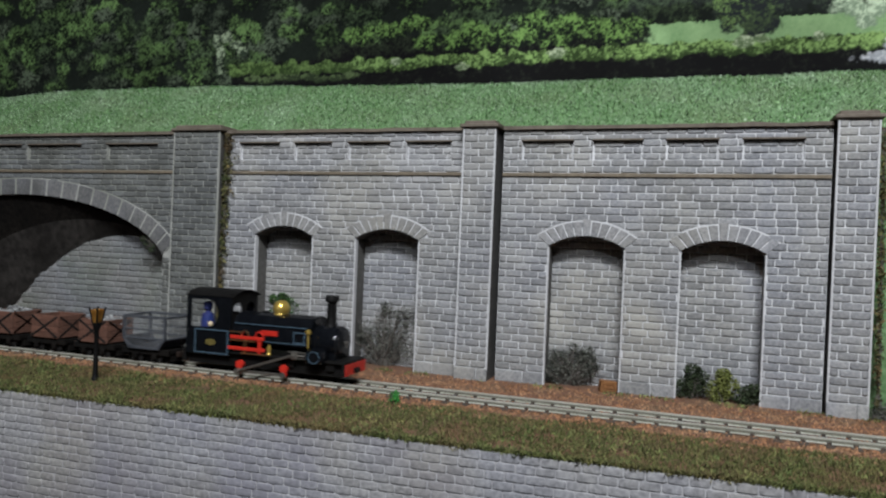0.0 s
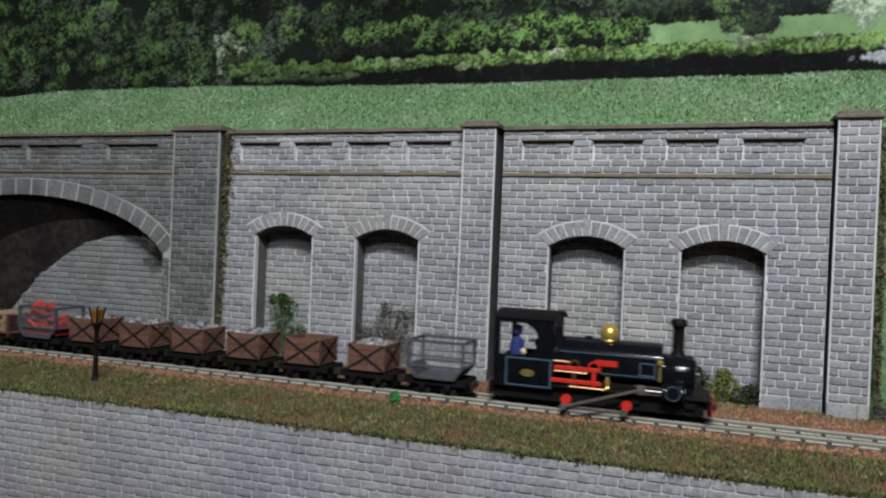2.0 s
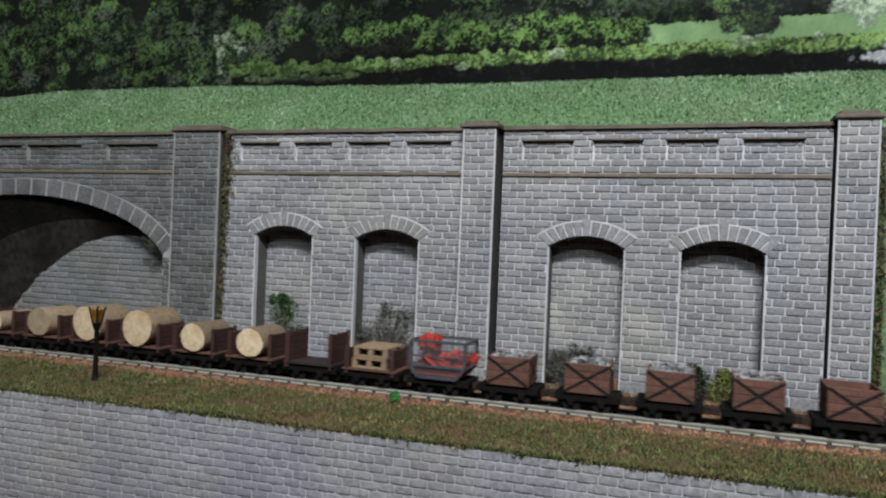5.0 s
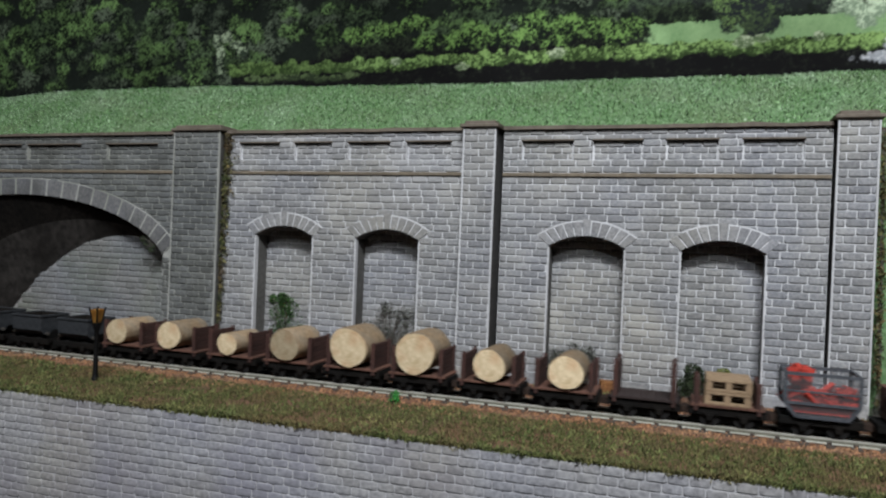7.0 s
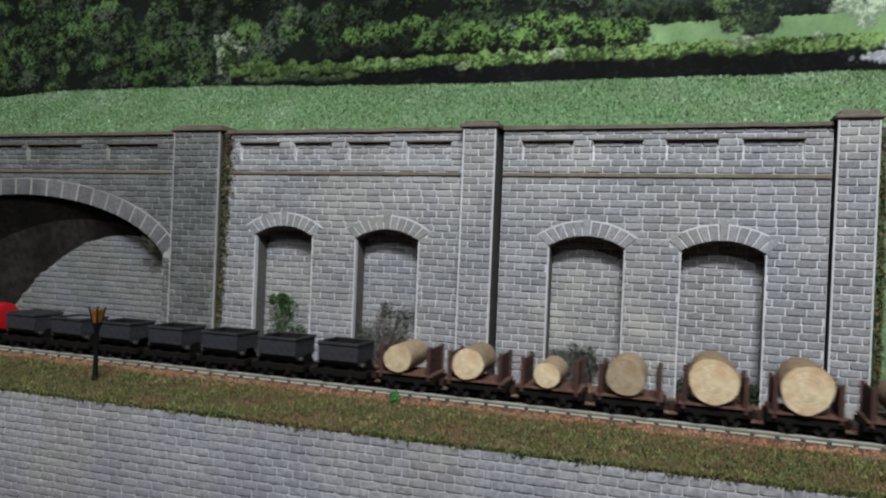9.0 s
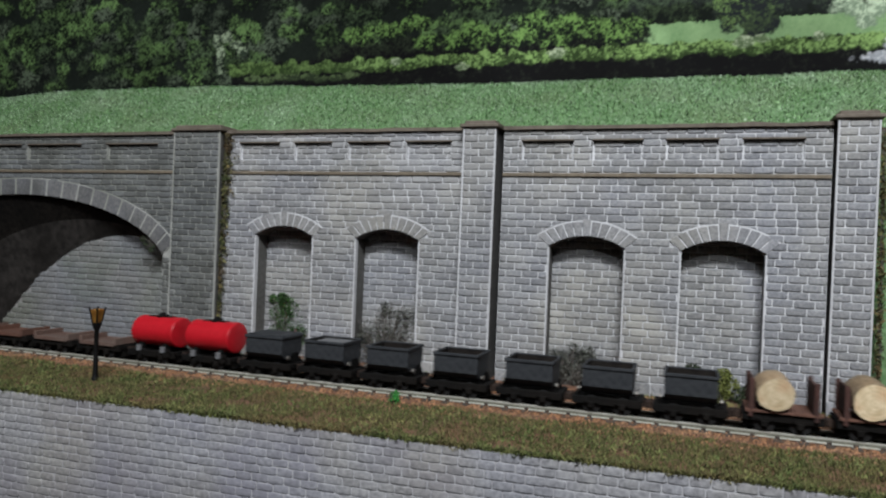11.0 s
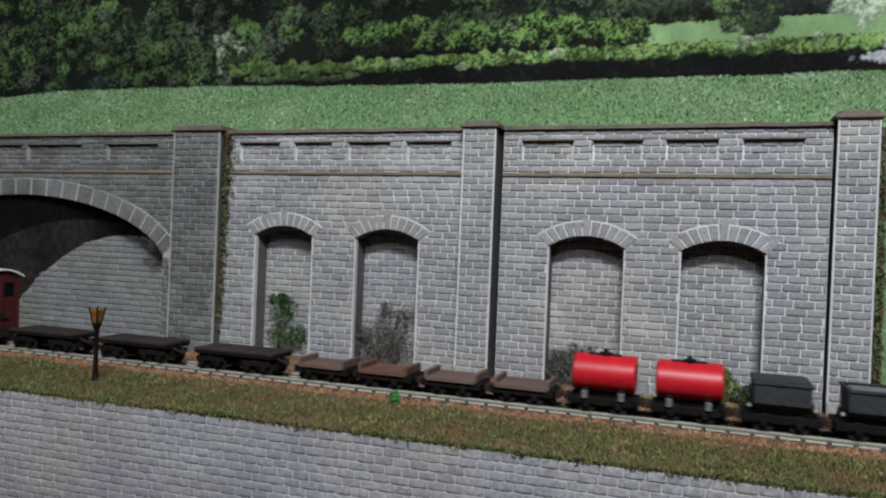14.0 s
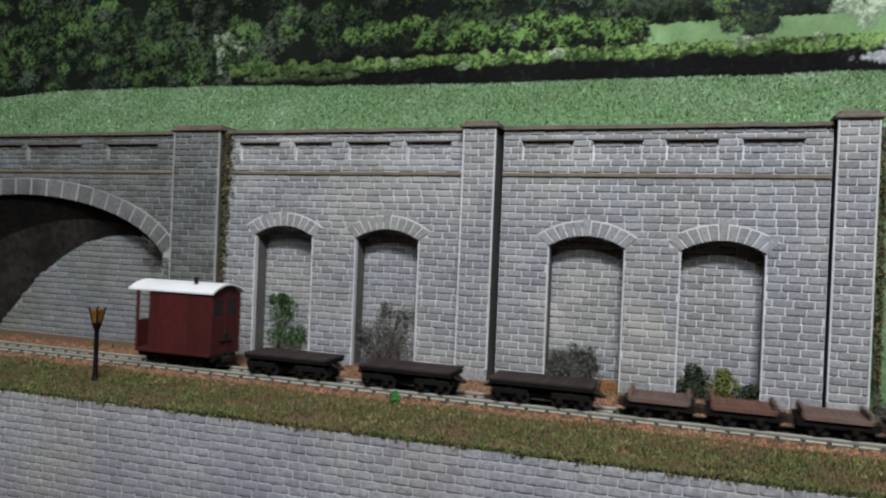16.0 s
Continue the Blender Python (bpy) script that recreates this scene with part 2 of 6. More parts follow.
def voussoirs(parent, inner, outer_of, y, count, key_extra=0.0, proud=0.75, depth=3.0, stone=None, bed=None):
    """Wedge stones along an arch; inner(t) gives the intrados, outer_of(t, extra) the extrados."""
    bm = bmesh.new()
    n = count * 2
    for i in range(n):
        a, b = i / n, (i + 1) / n
        bm_prism(bm, [inner(a), inner(b), outer_of(b, 0.6), outer_of(a, 0.6)], y - proud * 0.62, y + 0.6)
    bmesh.ops.remove_doubles(bm, verts=bm.verts[:], dist=0.001)
    part("mortar_bed", bm, bed or MORTAR, parent)
    for i in range(count):
        a, b = (i + 0.06) / count, (i + 0.94) / count
        extra = key_extra if i == count // 2 and count % 2 else 0.0
        mid = (a + b) / 2
        outline = [inner(a), inner(mid), inner(b), outer_of(b, extra), outer_of(mid, extra), outer_of(a, extra)]
        bm = bmesh.new()
        bm_prism(bm, outline, y - proud, y + depth)
        bmesh.ops.bevel(bm, geom=[e for e in bm.edges if all(v.co.y < y for v in e.verts)], offset=0.3, segments=1, affect="EDGES")
        part("voussoir", bm, stone or VOUSSOIR, parent)


def blind_arch(parent, courses, xc, slab_rows, deep):
    """One blind niche: sunk back wall with courses, arch ring; returns the intrados points."""
    half, spring, crown = 15.8, 58.4, 63.2
    pts = arc_points(xc, half, spring, crown)
    rise = crown - spring
    r = (half * half + rise * rise) / (2 * rise)
    a = math.asin(half / r)
    zc = crown - r

    def inner(t):
        ang = -a + 2 * a * t
        return (xc + r * math.sin(ang), zc + r * math.cos(ang))

    def outer(t, extra):
        ang = (-a + 2 * a * t) * 1.09
        return (xc + (r + 6.2 + extra) * math.sin(ang), zc + (r + 6.2 + extra) * math.cos(ang))

    voussoirs(parent, inner, outer, FACE, 11, 1.1)
    # pale quoin strips down the jambs
    for sx in (-1, 1):
        bm = bmesh.new()
        bm_box(bm, xc + sx * half - 0.35, xc + sx * half + 0.35, FACE - 0.5, FACE + 2, BASE - 3, spring - 0.5, 0.1)
        part("jamb_edge", bm, MORTAR, parent)
    # lining coloured dark in place of shade on jamb and soffit
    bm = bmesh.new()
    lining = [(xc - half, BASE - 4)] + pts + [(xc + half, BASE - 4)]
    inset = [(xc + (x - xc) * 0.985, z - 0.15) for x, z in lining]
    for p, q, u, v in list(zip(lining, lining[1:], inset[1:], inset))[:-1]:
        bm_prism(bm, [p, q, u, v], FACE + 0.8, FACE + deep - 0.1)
    part("niche_reveal", bm, REVEAL, parent, "reveal with its shade painted in dark brown")
    # right jamb kept in plain stone, as the side the light reaches
    bm = bmesh.new()
    bm_box(bm, xc + half - 0.2, xc + half + 0.02, FACE + 0.8, FACE + deep - 0.1, BASE - 4, spring)
    part("niche_jamb", bm, STONE, parent)
    bm = bmesh.new()
    bm_box(bm, xc - half - 1, xc + half + 1, FACE + deep, FACE + deep + 2.3, BASE - 4, crown + 2)
    part("niche_back", bm, MORTAR, parent)
    slab_rows.field(xc - half, xc + half, BASE - 2, crown + 1, FACE + deep)
    return pts


def ring_hole(xc, half, spring):
    def cut(z):
        return (xc - half, xc + half) if z < spring + 1.5 else None
    return cut


def under_ring(xc, half, spring, crown, thick):
    rise = crown - spring
    r = (half * half + rise * rise) / (2 * rise)
    span = math.asin(half / r) * 1.07

    def test(x0, x1, z):
        x = (x0 + x1) / 2
        d = math.hypot(x - xc, z - (crown - r))
        return spring + 1.5 <= z and d < r + thick - 1.7 and abs(math.atan2(x - xc, z - crown + r)) < span
    return test


def parapet(parent, rows, x0, x1, panels, y=FACE, mortar=None):
    """The upper band between string course and coping, with sunk panels."""
    bm = bmesh.new()
    bm_box(bm, x0, x1, y + 1.3, y + 9, STRING_Z, COPING_Z)
    part("parapet_core", bm, mortar or MORTAR, parent)
    z_a, z_b = 96.0, 104.4
    bm = bmesh.new()
    edge = x0
    for a, b in panels:
        bm_box(bm, edge, a, y, y + 1.4, z_a, z_b)
        edge = b
    bm_box(bm, edge, x1, y, y + 1.4, z_a, z_b)
    bm_box(bm, x0, x1, y, y + 1.4, STRING_Z, z_a)
    bm_box(bm, x0, x1, y, y + 1.4, z_b, COPING_Z)
    part("parapet_face", bm, mortar or MORTAR, parent)
    rows.field(x0, x1, 90.4, z_a, y, row=2.8)
    rows.field(x0, x1, z_b, COPING_Z, y, row=2.6)
    edge = x0
    for a, b in list(panels) + [(x1, x1)]:
        rows.field(edge, a, z_a, z_b, y, row=2.8)
        if b > a:
            rows.field(a + 0.4, b - 0.4, z_a + 0.3, z_b - 0.3, y + 1.3, row=2.7, long=6.6)
            bm = bmesh.new()
            bm_box(bm, a - 0.3, b + 0.3, y - 0.75, y + 1.2, z_b - 0.25, z_b + 0.45, 0.12)
            part("panel_lintel", bm, COPING, parent)
        edge = b
    bm = bmesh.new()
    bm_box(bm, x0, x1, y - 1.1, y + 2, STRING_Z, STRING_Z + 1.7, 0.3)
    part("string_course", bm, STRING, parent)
    bm = bmesh.new()
    n = max(2, int((x1 - x0) / 7))
    for i in range(n):
        a, b = x0 + (x1 - x0) * i / n, x0 + (x1 - x0) * (i + 1) / n
        w0, w1 = noise.noise((a * 0.08, 0, 1)) * 0.8, noise.noise((b * 0.08, 0, 1)) * 0.8
        bm_prism(bm, [(a, COPING_Z + w0 * 0.3), (b, COPING_Z + w1 * 0.3), (b, COPING_Z + 1.5 + w1), (a, COPING_Z + 1.5 + w0)], y - 1.6, y + 9.5)
    bmesh.ops.remove_doubles(bm, verts=bm.verts[:], dist=0.001)
    part("coping", bm, COPING, parent)


def pier(x0, x1, y, top, stone, mortar, label):
    ob = empty("wall_pier", label, "pier", "piers of the retaining wall", at=((x0 + x1) / 2, y, BASE))
    inv = Matrix.Translation([-c for c in ob.location])
    core = bmesh.new()
    bm_box(core, x0, x1, y, FACE + 9, BASE - 4, top)
    rows = Courses(ob, stone, stone, limit=140)
    rows.field(x0 + 0.2, x1 - 0.2, BASE + 6, top, y)
    rows.field(x0 - 0.5, x1 + 0.5, BASE - 0.5, BASE + 6, y - 0.5, row=6, long=11)
    kids = [part("core", core, mortar, ob)]
    for sx, x in ((-1, x0), (1, x1)):
        bm = bmesh.new()
        bm_box(bm, x - 0.35, x + 0.35, y - 0.5, y + 0.6, BASE + 5, top, 0.1)
        kids.append(part("corner_edge", bm, mortar, ob))
    # flank sheets, painted dark for the shade beside the pier
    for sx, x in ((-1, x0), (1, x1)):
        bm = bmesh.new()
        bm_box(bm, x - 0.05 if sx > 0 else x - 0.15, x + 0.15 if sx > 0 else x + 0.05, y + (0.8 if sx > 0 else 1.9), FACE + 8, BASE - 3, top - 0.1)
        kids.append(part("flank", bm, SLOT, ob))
    for z, out in ((top, 1.6), (top + 1.6, 0.0)):
        bm = bmesh.new()
        bm_box(bm, x0 - out, x1 + out, y - out, FACE + 9 + out, z, z + 1.7, 0.4)
        kids.append(part("cap_slab", bm, COPING, ob, "brown cap stone"))
    rows.build(lambda x, z: abs(z - 40))
    for k in ob.children:
        k.location = inv @ k.location if k.location.length else k.location - ob.location
    return set_back(ob, FACE)


def wall_section(name, x0, x1, niches, panels, deep, stone=STONE, rest=STONE_FAR, mortar=MORTAR):
    ob = tagged(new(name), "grey stone retaining wall with blind arches and parapet", "retaining wall", kind="structure")
    rows = Courses(ob, stone, rest)
    arches = [blind_arch(ob, rows, xc, rows, deep) for xc in niches]
    bm = bmesh.new()
    pierced_slab(bm, x0, x1, BASE - 4, STRING_Z, FACE, FACE + deep, arches)
    part("mortar_face", bm, mortar, ob)
    holes = [ring_hole(xc, 15.8, 58.4) for xc in niches]
    skip = [under_ring(xc, 15.8, 58.4, 63.2, 6.2) for xc in niches]
    rows.field(x0, x1, BASE + 5.5, STRING_Z, FACE, holes, skip=skip)
    rows.field(x0, x1, BASE - 1, BASE + 5.5, FACE - 0.3, holes, row=6.5, long=13)
    parapet(ob, rows, x0, x1, panels)
    rows.build(lambda x, z: math.hypot(x - (x0 + x1) / 2, (z - 45) * 1.2))
    return set_back(ob, FACE)


wall_section("wall_middle", -173, -48, (-138.6, -84.6), ((-165, -143), (-134.5, -114.7), (-106, -85), (-76.5, -55.3)), 9.2)
wall_section("wall_east", -31.2, 96.4, (5.8, 59.2), ((-23, -1.2), (7, 27), (36.3, 56), (65, 86.8)), 8.4)


def bridge_section():
    """The wall with the wide blind arch; its ring is half an ellipse."""
    x0, x1, xc, a, b, zc = -420.0, -200.0, -305.0, 100.0, 42.0, 34.0
    ob = tagged(new("wall_west"), "weathered stone wall, also darkened for weak light, with a wide blind arch", "retaining wall", kind="structure")
    rows = Courses(ob, STONE_DARK, STONE_DARK)
    t0 = math.asin(0.955)

    def inner(t):
        ang = -t0 + 2 * t0 * t
        return (xc + a * math.sin(ang), zc + b * math.cos(ang))

    def outer(t, extra):
        ang = -t0 + 2 * t0 * t
        n = Vector((math.sin(ang) / a, math.cos(ang) / b)).normalized()
        p = inner(t)
        return (p[0] + n.x * (9.0 + extra), p[1] + n.y * (9.0 + extra))

    pts = [inner(i / 48) for i in range(49)]
    back = FACE + 10
    bm = bmesh.new()
    pierced_slab(bm, x0, x1, BASE - 6, STRING_Z, FACE, back, [pts])
    part("mortar_face", bm, MORTAR_DARK, ob)
    voussoirs(ob, inner, outer, FACE, 23, 0.0, 0.8, 2.0, VOUSSOIR_DARK, MORTAR_DARK)

    def ring(xa, xb, z):
        x = (xa + xb) / 2
        return ((x - xc) / (a + 7)) ** 2 + ((z - zc) / (b + 7.5)) ** 2 < 1 and z > 45
    rows.field(x0, x1, BASE, STRING_Z, FACE, [lambda z: (pts[0][0], pts[-1][0]) if z < pts[0][1] + 1 else None], skip=[ring])
    parapet(ob, rows, x0, x1, ((-345, -308), (-303.5, -265.4), (-248, -215)), mortar=MORTAR_DARK)
    # infill below; above it, added dark sheets paint the arch's shadow
    # upper edge of the infill, shaped to the shadow's edge as viewed
    def low(x):
        return 55 - 0.0071 * (x + 243) ** 2
    bm = bmesh.new()
    bm_box(bm, -420, x1, back, back + 3, BASE - 8, 80)
    part("infill_core", bm, VOUSSOIR, ob)
    # infill stones carry the recess's dimness in their colour
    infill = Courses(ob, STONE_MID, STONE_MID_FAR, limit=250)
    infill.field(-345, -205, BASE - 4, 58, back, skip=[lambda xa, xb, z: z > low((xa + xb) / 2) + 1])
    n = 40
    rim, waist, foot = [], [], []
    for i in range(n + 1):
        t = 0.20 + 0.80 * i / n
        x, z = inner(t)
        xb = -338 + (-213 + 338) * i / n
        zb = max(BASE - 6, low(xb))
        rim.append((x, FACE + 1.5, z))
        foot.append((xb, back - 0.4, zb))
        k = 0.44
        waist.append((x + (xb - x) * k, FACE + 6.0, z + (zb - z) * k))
    for a, b, name, colour in ((rim, waist, "vault_crown", UPPER_SHADE), (waist, foot, "vault_haunch", LOWER_SHADE)):
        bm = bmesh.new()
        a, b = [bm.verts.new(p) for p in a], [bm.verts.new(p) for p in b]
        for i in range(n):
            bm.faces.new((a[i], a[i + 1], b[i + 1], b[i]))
        part(name, bm, colour, ob, "near-black sheet for the upper shadow in the arch recess" if colour is UPPER_SHADE else "dim brown sheet for the lower shadow in the arch recess")
    rows.build(lambda x, z: math.hypot(x + 240, z - 80))
    infill.build(lambda x, z: math.hypot(x + 255, z - 20))
    set_back(ob, FACE)


bridge_section()
# dark strips added behind the gaps to deepen their shade
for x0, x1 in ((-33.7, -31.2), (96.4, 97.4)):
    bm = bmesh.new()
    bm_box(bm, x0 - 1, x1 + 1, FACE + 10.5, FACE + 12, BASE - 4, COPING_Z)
    set_back(tagged(part("trim", bm, SLOT), "dark backing strip painted for the shade between wall and pier", "trim", kind="structure"), FACE)
pier(-200, -173.3, 30.0, 109.6, STONE_DARK, MORTAR_DARK, "broad mossy stone pier, also darkened for weak light, beside the wide arch")
pier(-47.8, -33.7, 30.0, 109.4, STONE, MORTAR, "slim grey stone pier with brown cap")
pier(97.4, 110.8, 31.2, 111.0, STONE, MORTAR, "slim pale grey stone pier at the wall's end")


def front_wall():
    """The lower retaining wall below the grass, slightly askew to the track."""
    ob = tagged(new("wall_front"), "pale grey stone retaining wall below the grass verge", "retaining wall", kind="structure")
    bm = bmesh.new()
    bm_box(bm, -420, 160, 0, 14, -110, -4.6)
    part("mortar_face", bm, MORTAR_FRONT, ob)
    rows = Courses(ob, STONE_PALE, STONE_PALE_FAR, proud=0.27)
    rows.field(-400, 130, -66, -4.4, 0, row=2.8, long=5.8, gap=0.38)
    rows.build(lambda x, z: math.hypot(x + 40, (z + 16) * 2))
    ob.matrix_world = pose(8.2 * MM, -53.1 * MM, 0, 0, 0, 1.97)
    return ob


front_wall()


# ---- ground, track ----
def verge_edge(x):
    return -40.2 + 0.0262 * max(-420, min(160, x))


def ground_z(x, y):
    """Height of the layout's ground."""
    n = noise.noise((x * 0.06, y * 0.06, 2.0)) * 0.5
    if y < -12:
        return -2.3 - 1.7 * min(1, (-12 - y) / 25) + n * min(1, (-12 - y) / 6)
    if y > 11:
        dip = -2.0 if x < -205 else 0.0
        return -2.2 + dip * min(1, (y - 11) / 18) + n * 0.5
    return -2.1 + n * 0.15


def ground_sheet():
    verts, faces = [], []
    xs = [-1340 + 20 * i for i in range(46)] + [-420 + 4 * i for i in range(145)] + [160 + 20 * i for i in range(41)]
    ny = 26
    for x in xs:
        for j in range(ny):
            y = verge_edge(x) + 0.3 + (50 - verge_edge(x)) * j / (ny - 1)
            verts.append((x, y, ground_z(x, y)))
    for i in range(len(xs) - 1):
        for j in range(ny - 1):
            a = i * ny + j
            faces.append((a, a + ny, a + ny + 1, a + 1))
    tagged(pydata("ground", verts, faces, EARTH, plan=True), "rust-brown earth strip beside the track", "ground", kind="structure")


ground_sheet()


def track():
    ob = empty("railway_track", "narrow gauge model track with shiny nickel rails", "track")
    prof = [(-0.95, -1.75), (0.95, -1.75), (0.95, -1.5), (0.22, -1.35), (0.22, -0.55), (0.4, -0.45), (0.4, 0.0), (-0.4, 0.0), (-0.4, -0.45), (-0.22, -0.55), (-0.22, -1.35), (-0.95, -1.5)]
    for y in (-4.85, 4.85):
        bm = bmesh.new()
        a = [bm.verts.new((-1335, y + p, z)) for p, z in prof]
        b = [bm.verts.new((955, y + p, z)) for p, z in prof]
        for i in range(len(prof)):
            j = (i + 1) % len(prof)
            bm.faces.new((a[i], a[j], b[j], b[i]))
        bm.faces.new(a[::-1])
        bm.faces.new(b)
        rail = part("rail", bm, RAIL, ob)
        bm = bmesh.new()
        for sy in (-1, 1):
            bm_box(bm, -1335, 955, y + sy * 0.28 - 0.07, y + sy * 0.28 + 0.07, -1.40, -0.52)
        part("rail_web", bm, WEB, rail, "olive-grey rail web")
    bm = bmesh.new()
    bm_box(bm, -1.5, 1.5, -9.2, 9.2, -3.2, -1.75, 0.15)
    for y in (-4.85, 4.85):
        for s in (-1, 1):
            bm_box(bm, -0.7, 0.7, y + s * 0.75 - 0.45, y + s * 0.75 + 0.45, -1.8, -1.0, 0.12)
    me = mesh_of("sleeper", bm, SLEEPER)
    for i in range(308):
        s = new("sleeper", me)
        s.parent = ob
        s.location = metres(-1330 + 7.4 * i, 0, 0)


track()


def scatter(name, count, place, shape, material, label, category, seed):
    """Loose small pieces in one mesh: place(rng) gives a point and a size, shape(rng, point, size) its vertices and faces."""
    rng = random.Random(seed)
    verts, faces = [], []
    for _ in range(count):
        spot = place(rng)
        if spot is None:
            continue
        v, f = shape(rng, *spot)
        o = len(verts)
        verts += v
        faces += [tuple(o + i for i in q) for q in f]
    return tagged(pydata(name, verts, faces, material, plan=True), label, category, kind="stuff")


def chip(rng, p, s):
    top = (p[0] + rng.uniform(-s, s) * 0.4, p[1] + rng.uniform(-s, s) * 0.4, p[2] + s * rng.uniform(0.5, 0.9))
    a0 = rng.uniform(0, 6.28)
    v = [(p[0] + s * rng.uniform(0.6, 1) * math.cos(a0 + i * 1.57), p[1] + s * rng.uniform(0.6, 1) * math.sin(a0 + i * 1.57), p[2] - s * 0.3) for i in range(4)]
    return v + [top], [(0, 1, 4), (1, 2, 4), (2, 3, 4), (3, 0, 4)]


def blade(rng, p, s):
    a, lean = rng.uniform(0, 6.28), rng.uniform(0.1, 1.0) * s
    w = 0.07 + 0.06 * s
    d, l = (math.cos(a) * w, math.sin(a) * w), rng.uniform(0, 6.28)
    tip = (p[0] + lean * math.cos(l), p[1] + lean * math.sin(l), p[2] + s)
    return [(p[0] - d[0], p[1] - d[1], p[2] - 0.2), (p[0] + d[0], p[1] + d[1], p[2] - 0.2), tip], [(0, 1, 2)]


def tuft(rng, p, s):
    """A broad short fibre clump, two triangles."""
    a, l = rng.uniform(0, 6.28), rng.uniform(0, 6.28)
    w = 0.10 + 0.12 * s
    d = (math.cos(a) * w, math.sin(a) * w)
    k = rng.uniform(0.3, 1.3) * s
    tip = (p[0] + k * math.cos(l), p[1] + k * math.sin(l), p[2] + s * 0.8)
    return [(p[0] - d[0], p[1] - d[1], p[2] - 0.2), (p[0] + d[0], p[1] + d[1], p[2] - 0.2), (tip[0] + d[0] * 0.5, tip[1] + d[1] * 0.5, tip[2]), (tip[0] - d[0] * 0.5, tip[1] - d[1] * 0.5, tip[2])], [(0, 1, 2), (0, 2, 3)]


def ballast_spot(rng):
    x = rng.uniform(-420, 160)
    y = rng.gauss(0, 1) * 6 + rng.choice((-9, 0, 9, 18, 26, -12))
    if y < -19 or y > 34 or (rng.random() < 0.3 and x < -260):
        return None
    if abs(abs(y) * SPREAD - 4.85) < 1.2:
        return None
    return (x, y, ground_z(x, y) + (0.1 if abs(y) < 9 else 0.0)), rng.uniform(0.4, 0.95)


scatter("ballast", 30000, ballast_spot, chip, BALLAST, "fine rust-brown ballast round the rails", "ballast", 3)


def verge_spot(rng):
    x = rng.uniform(-420, 150)
    e = verge_edge(x)
    y = rng.uniform(e - 0.5, -12.5 + noise.noise((x * 0.04, 5, 0)) * 4)
    if noise.noise((x * 0.09, y * 0.15, 4)) < -0.35 and rng.random() < 0.6:
        return None
    return (x, y, ground_z(x, y)), rng.uniform(0.6, 1.5)


scatter("grass_verge", 120000, verge_spot, blade, GRASS, "short olive and brown grass on the verge", "grass", 8)


def weed_spot(rng):
    x = rng.uniform(-420, 150)
    y = rng.uniform(verge_edge(x), -14)
    if noise.noise((x * 0.05, y * 0.08, 14)) < -0.05:
        return None
    return (x, y, ground_z(x, y) + 0.5), rng.uniform(0.4, 1.1)


scatter("verge_weeds", 12000, weed_spot, tuft, WEED, "scattered green weeds in the verge grass", "grass", 15)


def foot_spot(rng):
    x = rng.uniform(-330, 125)
    y = rng.gauss(31.5, 2.2)
    if y > 34.4 or noise.noise((x * 0.07, 1, 21)) < 0.05:
        return None
    return (x, y, ground_z(x, y)), rng.uniform(0.5, 1.5)


scatter("wall_foot_weeds", 3500, foot_spot, tuft, WEED, "sparse green weeds along the wall's foot", "grass", 23)


def fringe_spot(rng):
    x = rng.uniform(-420, 150)
    d = noise.noise((x * 0.11, 3, 0)) + 0.5 * noise.noise((x * 0.4, 8, 0))
    y = verge_edge(x) + rng.uniform(-0.5 - d * 0.5, 1.2)
    return (x, y, -4.1 - max(0, verge_edge(x) - y) * rng.uniform(0.2, 1.6)), rng.uniform(0.5, 1.5)


scatter("verge_fringe", 9000, fringe_spot, tuft, GRASS, "ragged grass fringe over the front wall's edge", "grass", 16)


# ---- meadow above and the backscene ----
def meadow_z(x, y):
    k = max(0.0, min(1.0, (y - 44) / 34))
    top = 143.5 + 5.0 / (1 + math.exp((x + 150) / 40)) - 3.5 * max(0, (-330 - x) / 60)
    return 109.5 + (top - 109.5) * (k ** 0.85) + noise.noise((x * 0.03, y * 0.05, 7)) * 0.8


def meadow():
    verts, faces = [], []
    nx, ny = 140, 16
    for i in range(nx):
        for j in range(ny):
            x, y = -460 + 650 * i / (nx - 1), 43.5 + 35.5 * j / (ny - 1)
            verts.append((x, y, meadow_z(x, y)))
    for i in range(nx - 1):
        for j in range(ny - 1):
            a = i * ny + j
            faces.append((a, a + ny, a + ny + 1, a + 1))
    ob = pydata("meadow", verts, faces, MEADOW, plan=True)
    ob.data.shade_smooth()
    tagged(ob, "bright green sloping meadow above the wall", "meadow", kind="structure")


meadow()


def meadow_spot(rng):
    x, y = rng.uniform(-420, 160), rng.uniform(44, 78)
    return (x, y, meadow_z(x, y)), rng.uniform(0.35, 1.15)


scatter("meadow_grass", 60000, meadow_spot, tuft, MEADOW_BLADE, "short bright green fibres on the meadow", "grass", 12)
scatter("meadow_specks", 16000, meadow_spot, tuft, SPECK, "pale fibre tips on the meadow", "grass", 19)


